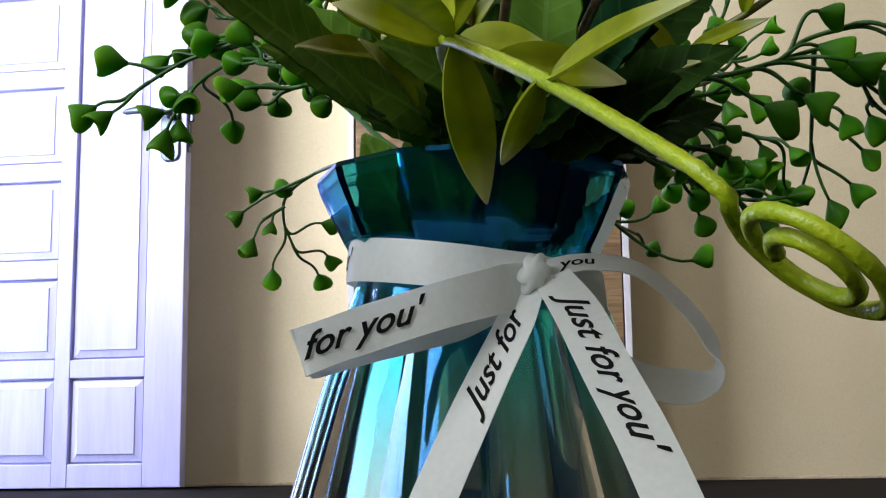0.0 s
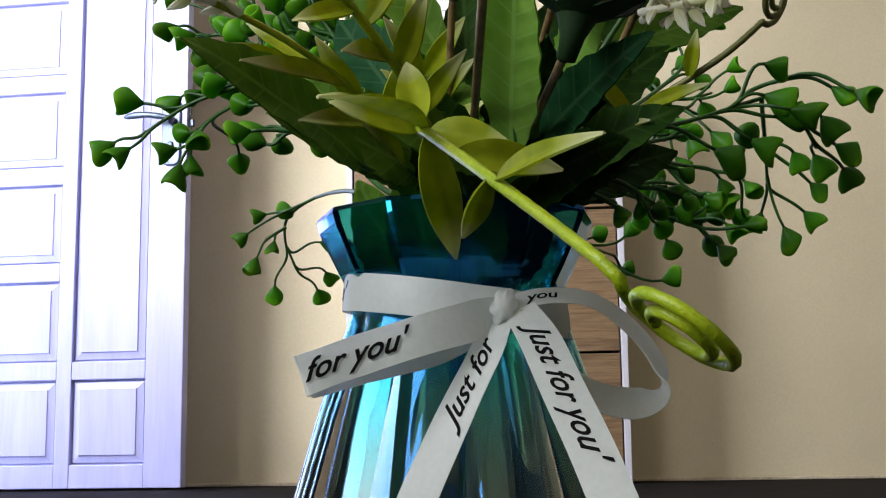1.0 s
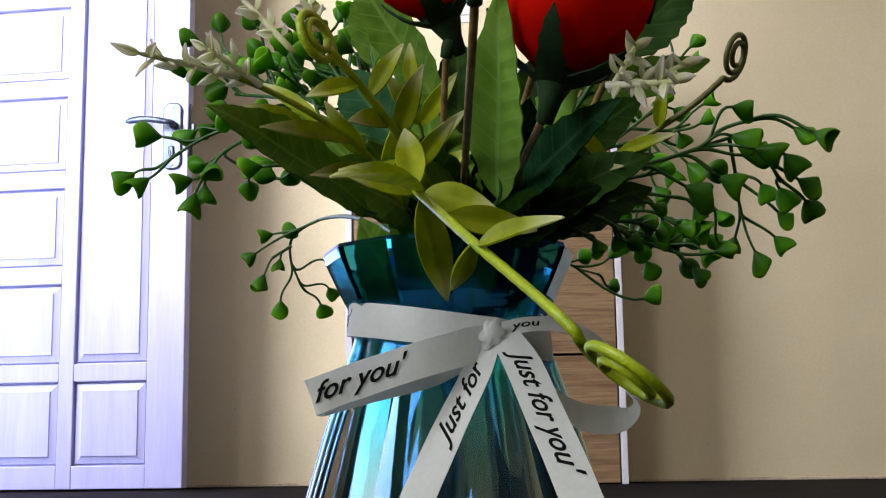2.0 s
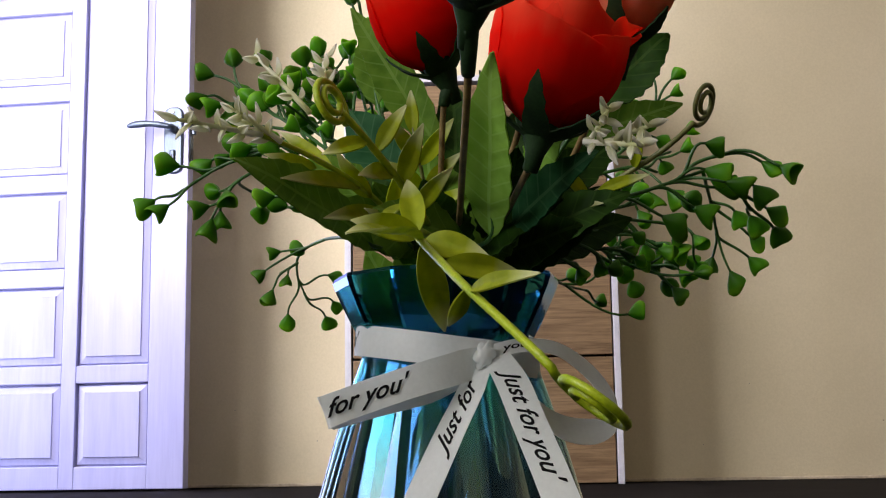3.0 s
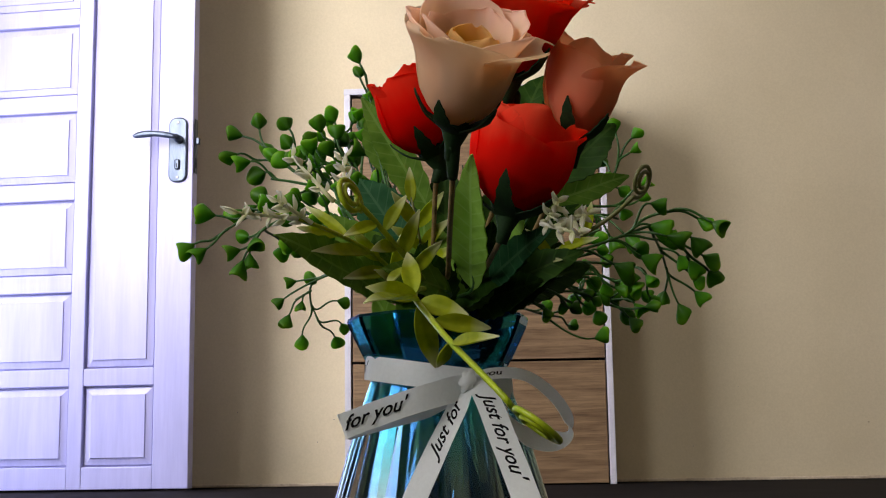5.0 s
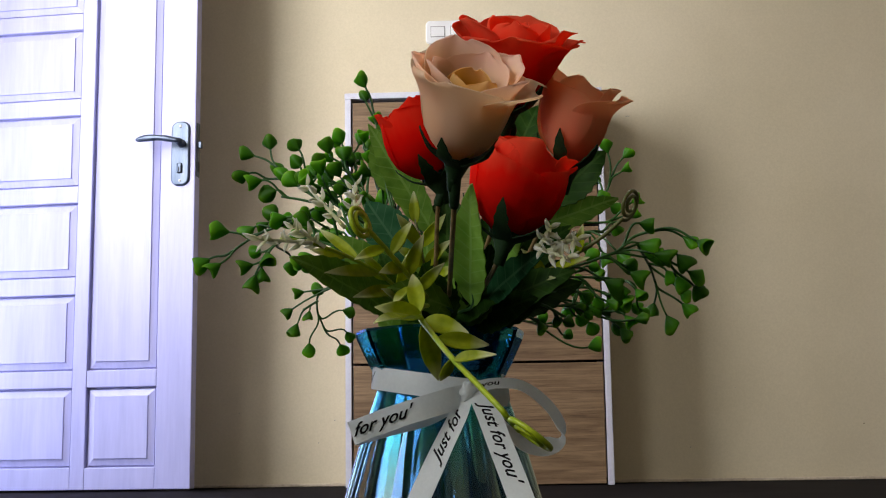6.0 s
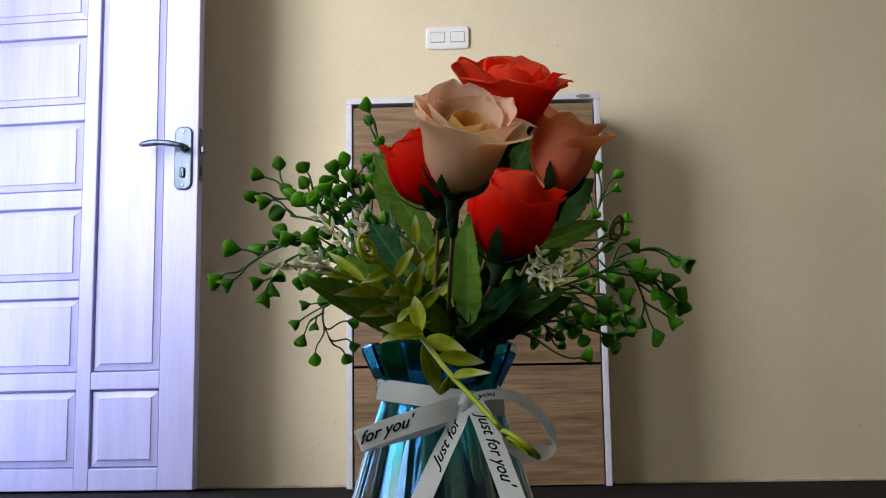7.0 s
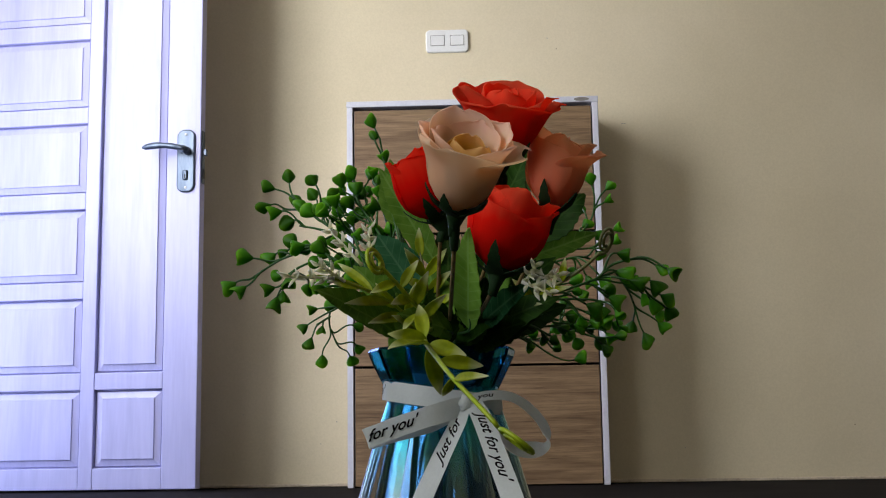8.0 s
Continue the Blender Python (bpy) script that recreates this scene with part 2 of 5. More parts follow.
def doorway():
    """Lining of the doorway in the side wall, and the window's frame and panes beside it."""
    bm = bmesh.new()
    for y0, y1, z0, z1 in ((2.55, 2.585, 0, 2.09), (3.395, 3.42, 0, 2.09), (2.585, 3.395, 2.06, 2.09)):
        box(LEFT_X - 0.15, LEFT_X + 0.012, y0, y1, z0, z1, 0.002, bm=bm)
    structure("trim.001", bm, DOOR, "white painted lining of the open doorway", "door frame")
    win = tagged(new("window_1"), "white framed double window in the side wall, daylight behind", "window", kind="structure")
    for y0, y1, z0, z1 in ((-2.4, -2.35, 0.6, 2.4), (-0.25, -0.2, 0.6, 2.4), (1.5, 1.54, 0.75, 2.65), (2.46, 2.5, 0.75, 2.65), (-2.35, -0.25, 0.6, 0.65), (-2.35, -0.25, 2.35, 2.4), (1.54, 2.46, 0.75, 0.80), (1.54, 2.46, 2.60, 2.65)):
        part("window_frame", box(LEFT_X - 0.11, LEFT_X - 0.05, y0, y1, z0, z1, 0.003), FRAME, win)


doorway()


def shoe_cabinet():
    x0, x1, y0, y1, top, t = -0.411, 0.352, 3.453, WALL_Y - 0.002, 1.160, 0.018
    cab = empty("shoe_cabinet", pose(0, 0, 0), "tall oak-effect shoe cabinet with pale grey edges against the wall", "cabinet")
    part("side_panel", box(x0, x0 + t, y0, y1, 0, top - t, 0.0015), EDGING, cab)
    part("side_panel", box(x1 - t, x1, y0, y1, 0, top - t, 0.0015), EDGING, cab)
    part("top_panel", box(x0 - 0.001, x1 + 0.001, y0 - 0.001, y1, top - t, top, 0.0015), EDGING, cab)
    part("back_panel", box(x0 + t, x1 - t, y1 - 0.012, y1, 0.02, top - t), DARK, cab)
    part("plinth", box(x0 + t, x1 - t, y0 + 0.03, y0 + 0.05, 0, 0.02), DARK, cab)
    for z0, z1 in ((0.004, 0.3465), (0.3535, 0.743), (0.750, top - t - 0.011)):
        d = part("drawer", box(x0 + t + 0.005, x1 - t - 0.004, y0 + 0.003, y0 + 0.02, z0, z1, 0.0012), OAK, cab, "oak-effect tilting drawer front")
    bm = bmesh.new()
    bmesh.ops.create_cone(bm, cap_ends=True, segments=28, radius1=0.5, radius2=0.48, depth=1, matrix=Matrix.LocRotScale((0.303, y0 - 0.0018, top - 0.0095), Euler((radians(90), 0, 0)), (0.046, 0.012, 0.0016)))
    part("badge", bm, BADGE, cab, "small oval grey badge")


shoe_cabinet()


def light_switch():
    m = pose(-0.110, WALL_Y, 1.4335)
    sw = empty("light_switch", m, "white double rocker light switch mounted on the cream wall", "light switch")
    part("plate", rounded_plate(0.140, 0.077, -0.010, -0.0005, 0.014, 0.004), SWITCH, sw)
    for x in (-0.031, 0.033):
        r = part("rocker", box(x - 0.0215, x + 0.0215, -0.0135, -0.0102, -0.0155, 0.0165, 0.0012), SWITCH, sw)
        part("gap", box(x - 0.0232, x + 0.0232, -0.0106, -0.0098, -0.0172, 0.0188), BADGE, r)


light_switch()


# ---- bouquet materials ----
def sheer(m, tree, b, color, amount):
    """Lets part of the light through thin cloth or plastic."""
    t = tree.nodes.new("ShaderNodeBsdfTranslucent")
    mix = tree.nodes.new("ShaderNodeMixShader")
    mix.inputs[0].default_value = amount
    if isinstance(color, tuple):
        t.inputs["Color"].default_value = (*color, 1)
    else:
        tree.links.new(color, t.inputs["Color"])
    tree.links.new(b.outputs[0], mix.inputs[1])
    tree.links.new(t.outputs[0], mix.inputs[2])
    tree.links.new(mix.outputs[0], tree.nodes["Material Output"].inputs["Surface"])


def varied(tree, color, spread=0.35):
    """Shifts a colour's value a little from object to object."""
    info = tree.nodes.new("ShaderNodeObjectInfo")
    r = tree.nodes.new("ShaderNodeMapRange")
    r.inputs["To Min"].default_value, r.inputs["To Max"].default_value = 1 - spread, 1 + spread
    tree.links.new(info.outputs["Random"], r.inputs["Value"])
    h = tree.nodes.new("ShaderNodeHueSaturation")
    tree.links.new(r.outputs[0], h.inputs["Value"])
    tree.links.new(color, h.inputs["Color"])
    return h.outputs["Color"]


def leaf_material(name, low, high, vein, rough=0.55, through=0.42):
    m, tree, b = material(name, low, rough, 0.0, 0.08)
    v = coords(tree, (1, 1, 1))
    n = node(tree, "ShaderNodeTexNoise", Scale=140.0, Detail=5.0)
    tree.links.new(v, n.inputs["Vector"])
    base = ramp(tree, n.outputs["Fac"], [(0.35, low), (0.68, high)])
    split = tree.nodes.new("ShaderNodeSeparateXYZ")
    tree.links.new(v, split.inputs[0])

    def calc(how, a, c=None):
        k = tree.nodes.new("ShaderNodeMath")
        k.operation = how
        for at, value in ((0, a), (1, c)):
            if isinstance(value, (int, float)):
                k.inputs[at].default_value = value
            elif value is not None:
                tree.links.new(value, k.inputs[at])
        return k.outputs[0]

    side = calc("ABSOLUTE", split.outputs["X"])
    slant = calc("SUBTRACT", split.outputs["Y"], calc("MULTIPLY", side, 0.9))
    wave = calc("SINE", calc("MULTIPLY", slant, 1050.0))
    ribs = calc("GREATER_THAN", wave, 0.93)
    middle = calc("LESS_THAN", side, 0.0005)
    lines = calc("MAXIMUM", calc("MULTIPLY", ribs, 0.42), calc("MULTIPLY", middle, 0.7))
    color = varied(tree, blend(tree, lines, base, vein), 0.22)
    tree.links.new(color, b.inputs["Base Color"])
    bump(tree, b, calc("ADD", wave, calc("MULTIPLY", n.outputs["Fac"], 3.0)), 0.16, 0.0004)
    sheer(m, tree, b, color, through)
    return m


LEAF = leaf_material("green_leaf_cloth", (0.090, 0.205, 0.018), (0.165, 0.315, 0.036), (0.21, 0.37, 0.07))
LEAF_LIGHT = leaf_material("pale_leaf_cloth", (0.22, 0.44, 0.06), (0.31, 0.55, 0.10), (0.36, 0.60, 0.15))
# dark leaves whose colour also holds the shade inside the bouquet
LEAF_SHADED = leaf_material("shaded_dark_leaf_cloth", (0.010, 0.036, 0.003), (0.024, 0.070, 0.007), (0.04, 0.09, 0.015), through=0.12)
LEAF_BLUE = leaf_material("blue_green_leaf_cloth", (0.016, 0.085, 0.030), (0.034, 0.13, 0.05), (0.07, 0.18, 0.08))


def bud_material():
    """Moulded plastic, dark at the foot and lime at the lip."""
    m, tree, b = material("glossy_green_plastic", (0.08, 0.25, 0.02), 0.42, spec=0.35)
    n = node(tree, "ShaderNodeTexNoise", Scale=180.0, Detail=3.0)
    tree.links.new(coords(tree), n.inputs["Vector"])
    c = tree.nodes.new("ShaderNodeTexCoord")
    split = tree.nodes.new("ShaderNodeSeparateXYZ")
    tree.links.new(c.outputs["Generated"], split.inputs[0])
    along = blend(tree, 0.25, split.outputs["Z"], n.outputs["Fac"])
    color = varied(tree, ramp(tree, along, [(0.10, (0.035, 0.18, 0.005)), (0.55, (0.095, 0.37, 0.008)), (0.90, (0.28, 0.62, 0.020))]), 0.32)
    tree.links.new(color, b.inputs["Base Color"])
    bump(tree, b, n.outputs["Fac"], 0.3, 0.0004)
    sheer(m, tree, b, color, 0.45)
    return m


BUD = bud_material()
TWIG = noisy("dark_green_twig", (0.014, 0.075, 0.010), (0.036, 0.14, 0.018), 150.0, 0.42)
CALYX = noisy("dark_green_sepal", (0.006, 0.022, 0.006), (0.015, 0.045, 0.012), 160.0, 0.7, 0.0, 0.2)
WIRE = noisy("brown_wrapped_wire", (0.10, 0.07, 0.025), (0.26, 0.18, 0.07), 200.0, 0.5)


def tip_material(name, low, high, tip, start):
    """Pale tip along the length of a bract."""
    m, tree, b = material(name, low, 0.5, spec=0.25)
    n = node(tree, "ShaderNodeTexNoise", Scale=160.0, Detail=4.0)
    tree.links.new(coords(tree), n.inputs["Vector"])
    base = ramp(tree, n.outputs["Fac"], [(0.34, low), (0.66, high)])
    c = tree.nodes.new("ShaderNodeTexCoord")
    split = tree.nodes.new("ShaderNodeSeparateXYZ")
    tree.links.new(c.outputs["Generated"], split.inputs[0])
    fade = ramp(tree, split.outputs["Y"], [(start, (0, 0, 0)), (1.0, (1, 1, 1))])
    color = varied(tree, blend(tree, fade, base, tip), 0.18)
    tree.links.new(color, b.inputs["Base Color"])
    sheer(m, tree, b, color, 0.5)
    return m


SPRIG_LEAF = tip_material("yellow_green_bract", (0.28, 0.37, 0.010), (0.48, 0.55, 0.018), (0.80, 0.83, 0.52), 0.62)
SPRIG_STEM = noisy("yellow_green_stem", (0.24, 0.36, 0.006), (0.40, 0.50, 0.012), 170.0, 0.4, relief=0.0004)
OLIVE_STEM = noisy("olive_stem", (0.10, 0.12, 0.03), (0.17, 0.18, 0.05), 170.0, 0.45)
FLORET = tip_material("white_floret", (0.60, 0.63, 0.32), (0.74, 0.76, 0.50), (0.93, 0.93, 0.88), 0.10)


def petal_material(name, foot, body, lip, through=0.55, glow=(1.0, 0.94, 0.85)):
    m, tree, b = material(name, body, 0.8, spec=0.05)
    c = tree.nodes.new("ShaderNodeTexCoord")
    split = tree.nodes.new("ShaderNodeSeparateXYZ")
    tree.links.new(c.outputs["Generated"], split.inputs[0])
    n = node(tree, "ShaderNodeTexNoise", Scale=210.0, Detail=5.0)
    tree.links.new(coords(tree, (1, 1, 0.14)), n.inputs["Vector"])
    shifted = blend(tree, 0.24, split.outputs["Z"], n.outputs["Fac"])
    color = varied(tree, ramp(tree, shifted, [(0.05, foot), (0.58, body), (0.98, lip)]), 0.10)
    tree.links.new(color, b.inputs["Base Color"])
    bump(tree, b, n.outputs["Fac"], 0.45, 0.0010)
    sheer(m, tree, b, blend(tree, 1.0, color, glow, "MULTIPLY"), through)
    return m


PETALS = {
    "open_red": petal_material("coral_red_petal", (0.88, 0.010, 0.006), (0.97, 0.055, 0.018), (0.98, 0.25, 0.12), 0.66),
    "red_bud": petal_material("scarlet_petal", (0.84, 0.004, 0.003), (0.97, 0.013, 0.005), (0.97, 0.10, 0.04), 0.68),
    # the darker foot puts the shading at the bloom's base into the colour
    "red": petal_material("red_petal", (0.60, 0.002, 0.002), (0.94, 0.018, 0.007), (0.96, 0.20, 0.09), 0.62),
    "peach": petal_material("peach_petal", (0.96, 0.47, 0.27), (0.98, 0.62, 0.40), (0.98, 0.72, 0.50), 0.70),
    "cream": petal_material("cream_petal", (0.97, 0.79, 0.60), (0.98, 0.86, 0.70), (0.98, 0.86, 0.72), 0.72),
    "core": petal_material("yellow_pink_petal", (0.95, 0.76, 0.05), (0.96, 0.72, 0.12), (0.96, 0.70, 0.40), 0.6),
    "pink": petal_material("pale_pink_petal", (0.97, 0.82, 0.06), (0.98, 0.86, 0.62), (0.98, 0.76, 0.72), 0.64),
}


# ---- bouquet helpers ----
def smooth_curve(points, steps=8):
    """Catmull-Rom through the points."""
    pts = [Vector(q) for q in points]
    pts = [2 * pts[0] - pts[1], *pts, 2 * pts[-1] - pts[-2]]
    out = []
    for a, b, c, d in zip(pts, pts[1:], pts[2:], pts[3:]):
        for i in range(steps):
            t = i / steps
            out.append(0.5 * (2 * b + (c - a) * t + (2 * a - 5 * b + 4 * c - d) * t * t + (3 * b - a - 3 * c + d) * t ** 3))
    out.append(pts[-2])
    return out


def tube(line, r0, r1, sides=6, bm=None, knots=0.0):
    """A tapered round rod along the line, with slight swellings if knots is set."""
    bm = bm or bmesh.new()
    rows, n = [], len(line)
    side = Vector((0.31, 0.17, 0.93))
    for i, c in enumerate(line):
        d = (line[min(i + 1, n - 1)] - line[max(i - 1, 0)]).normalized()
        u = d.cross(side)
        if u.length < 0.2:
            u = d.cross(Vector((0.9, -0.3, 0.1)))
        u.normalize()
        w = d.cross(u)
        side = -w
        r = (r0 + (r1 - r0) * i / max(1, n - 1)) * (1 + knots * math.sin(i * 2.4))
        rows.append([bm.verts.new(c + r * (u * math.cos(k * math.tau / sides) + w * math.sin(k * math.tau / sides))) for k in range(sides)])
    for a, b in zip(rows, rows[1:]):
        for k in range(sides):
            bm.faces.new((a[k], a[(k + 1) % sides], b[(k + 1) % sides], b[k]))
    bm.faces.new(rows[0]), bm.faces.new(rows[-1])
    return bm


def lathe(profile, sides):
    bm = bmesh.new()
    rows = [[bm.verts.new((r * math.cos(a), r * math.sin(a), z)) for a in (k * math.tau / sides for k in range(sides))] for r, z in profile]
    for a, b in zip(rows, rows[1:]):
        for k in range(sides):
            bm.faces.new((a[k], a[(k + 1) % sides], b[(k + 1) % sides], b[k]))
    return bm, rows


def sheet(grid, thick, bm=None):
    """Closes a grid of places into a thin solid."""
    bm = bm or bmesh.new()
    rows, cols = len(grid), len(grid[0])
    normals = [[(grid[min(i + 1, rows - 1)][j] - grid[max(i - 1, 0)][j]).cross(grid[i][min(j + 1, cols - 1)] - grid[i][max(j - 1, 0)]).normalized() for j in range(cols)] for i in range(rows)]
    top = [[bm.verts.new(grid[i][j] + normals[i][j] * thick / 2) for j in range(cols)] for i in range(rows)]
    low = [[bm.verts.new(grid[i][j] - normals[i][j] * thick / 2) for j in range(cols)] for i in range(rows)]
    for i in range(rows - 1):
        for j in range(cols - 1):
            bm.faces.new((top[i][j], top[i][j + 1], top[i + 1][j + 1], top[i + 1][j]))
            bm.faces.new((low[i][j], low[i + 1][j], low[i + 1][j + 1], low[i][j + 1]))
    ring = [(0, j) for j in range(cols)] + [(i, cols - 1) for i in range(1, rows)] + [(rows - 1, j) for j in range(cols - 2, -1, -1)] + [(i, 0) for i in range(rows - 2, 0, -1)]
    rim = [(bm.verts.new(top[i][j].co), bm.verts.new(low[i][j].co)) for i, j in ring]
    for (a, b), (c, d) in zip(rim, rim[1:] + rim[:1]):
        bm.faces.new((a, b, d, c))
    return bm


def facing(place, along, normal):
    """A matrix whose y runs along and whose z leans to normal."""
    y = Vector(along).normalized()
    x = y.cross(Vector(normal)).normalized()
    return Matrix.Translation(place) @ Matrix((x, y, x.cross(y))).transposed().to_4x4()


def upright(place, axis, scale=1.0, spin=0.0):
    q = Vector(axis).to_track_quat("Z", "Y").to_matrix().to_4x4()
    return Matrix.Translation(place) @ q @ Matrix.Rotation(spin, 4, "Z") @ Matrix.Scale(scale, 4)


# ---- vase ----
AXIS = Vector((-0.0053, 0.295, 0))


def glass_material():
    m, tree, b = material("teal_lustre_glass", (0.1, 0.5, 0.6), 0.03)
    split = tree.nodes.new("ShaderNodeSeparateXYZ")
    c = tree.nodes.new("ShaderNodeTexCoord")
    tree.links.new(c.outputs["Object"], split.inputs[0])
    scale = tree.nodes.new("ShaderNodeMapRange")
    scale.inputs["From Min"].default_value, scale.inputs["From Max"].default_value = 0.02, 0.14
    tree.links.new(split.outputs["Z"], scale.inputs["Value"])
    # teal is the glass; the dim room seen through is painted brown low down
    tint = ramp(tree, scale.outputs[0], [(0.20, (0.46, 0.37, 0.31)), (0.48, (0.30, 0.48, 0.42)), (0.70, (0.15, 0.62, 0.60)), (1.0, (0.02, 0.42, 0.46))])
    tree.links.new(tint, b.inputs["Base Color"])
    b.inputs["Specular Tint"].default_value = (0.14, 0.52, 1.0, 1)
    b.inputs["Transmission Weight"].default_value, b.inputs["IOR"].default_value = 1.0, 1.48
    n = node(tree, "ShaderNodeTexNoise", Scale=55.0, Detail=3.0)
    tree.links.new(coords(tree, (1, 1, 0.3)), n.inputs["Vector"])
    bump(tree, b, n.outputs["Fac"], 0.12, 0.001)
    film = node(tree, "ShaderNodeBsdfGlossy", Roughness=0.09)
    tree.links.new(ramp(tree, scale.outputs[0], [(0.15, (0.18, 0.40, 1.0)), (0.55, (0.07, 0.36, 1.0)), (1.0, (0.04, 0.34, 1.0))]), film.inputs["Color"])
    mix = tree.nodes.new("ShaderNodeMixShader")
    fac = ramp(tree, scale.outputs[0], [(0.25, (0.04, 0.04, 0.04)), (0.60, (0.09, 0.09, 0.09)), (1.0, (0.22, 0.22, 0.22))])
    tree.links.new(fac, mix.inputs[0])
    tree.links.new(b.outputs[0], mix.inputs[1])
    tree.links.new(film.outputs[0], mix.inputs[2])
    tree.links.new(mix.outputs[0], tree.nodes["Material Output"].inputs["Surface"])
    return m


GLASS = glass_material()


def vase():
    """Fluted glass: a bell-shaped body, a waist and a flared scalloped collar, with a real inner wall."""
    flutes, sides = 12, 12 * 10
    outer = [(0.0, 0.0), (0.034, 0.0), (0.045, 0.002), (0.0525, 0.009), (0.0540, 0.018), (0.0518, 0.030), (0.0475, 0.046), (0.0427, 0.0635), (0.0374, 0.082), (0.0315, 0.100), (0.0280, 0.1095), (0.0270, 0.1135), (0.0281, 0.1158), (0.0306, 0.1205), (0.0334, 0.1262), (0.0357, 0.1312), (0.0365, 0.1338), (0.0361, 0.1350)]
    inner = [(0.0337, 0.1348), (0.0330, 0.1320), (0.0304, 0.125), (0.0260, 0.1168), (0.0243, 0.1135), (0.0256, 0.109), (0.0293, 0.099), (0.0350, 0.082), (0.0404, 0.0635), (0.0452, 0.046), (0.0492, 0.030), (0.0505, 0.018), (0.0450, 0.009), (0.030, 0.007), (0.0, 0.007)]
    waist = [q[1] for q in outer].index(0.1135), len(outer) + [q[1] for q in inner].index(0.1135)
    rings = []
    for i, (r, z) in enumerate(outer + inner):
        deep = 0.0
        if i < len(outer) and r > 0.02:
            deep = 0.085 if 0.02 < z < 0.108 else 0.025
        ring = []
        for k in range(sides):
            a, f = k * math.tau / sides, (k % 10) / 10
            swell = 1 - deep * (1 - math.sin(math.pi * f)) if z <= 0.1150 else math.cos(math.pi / flutes) / math.cos((f - 0.5) * math.tau / flutes) * 1.005
            ring.append(Vector((r * swell * math.cos(a), r * swell * math.sin(a), z)))
        rings.append(ring)

    def shell(chosen, smooth):
        bm = bmesh.new()
        for run in chosen:
            rows = [[bm.verts.new(q) for q in rings[i]] if rings[i][0].xy.length > 0 else [bm.verts.new(rings[i][0])] for i in run]
            for a, b in zip(rows, rows[1:]):
                for k in range(sides):
                    n = (k + 1) % sides
                    if len(a) == 1:
                        bm.faces.new((a[0], b[n], b[k]))
                    elif len(b) == 1:
                        bm.faces.new((a[k], a[n], b[0]))
                    else:
                        bm.faces.new((a[k], a[n], b[n], b[k]))
        data = bpy.data.meshes.new("glass")
        bm.to_mesh(data)
        bm.free()
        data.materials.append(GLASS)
        data.polygons.foreach_set("use_smooth", [smooth] * len(data.polygons))
        return data

    ob = empty("vase", Matrix.Translation(AXIS) @ pose(0, 0, 0.0005, 0, 0, 5), "fluted teal-blue glass vase with a flared rim on the floor", "vase")
    last = len(rings)
    for name, chosen in (("body", (range(0, waist[0] + 1), range(waist[1], last))), ("collar", (range(waist[0], waist[1] + 1),))):
        new(name, shell(chosen, name == "body")).parent = ob


vase()


# ---- bud sprays ----
def bud_mesh(seed):
    """An open cup, pinched to a blunt heart, with a hollow mouth."""
    rng = random.Random(seed)
    profile = [(0.0007, 0), (0.0012, 0.0008), (0.0025, 0.0025), (0.0040, 0.0047), (0.0048, 0.0065), (0.0049, 0.0076), (0.0046, 0.0081), (0.0042, 0.0078), (0.0036, 0.0062), (0.0024, 0.0044), (0.0008, 0.0036)]
    bm, rows = lathe(profile, 16)
    flat, corner, turn = rng.uniform(0.80, 1.0), rng.uniform(0.05, 0.14), rng.uniform(-0.2, 0.2)
    for r in rows:
        for v in r:
            a, up = math.atan2(v.co.y, v.co.x), v.co.z / 0.0083
            k = 1 + corner * up * math.cos(3 * a + seed) * (0.5 + 0.5 * up)
            v.co.x, v.co.y = v.co.x * k, v.co.y * k * flat
            v.co.z *= 1 + 0.14 * up * math.cos(2 * a + seed * 1.7) + turn * math.cos(a) * up
    bm.faces.new(rows[0]), bm.faces.new(rows[-1])
    return mesh_of("bud", bm, BUD, True)


BUD_MESHES = [bud_mesh(k) for k in range(9)]
spray_rng = random.Random(11)


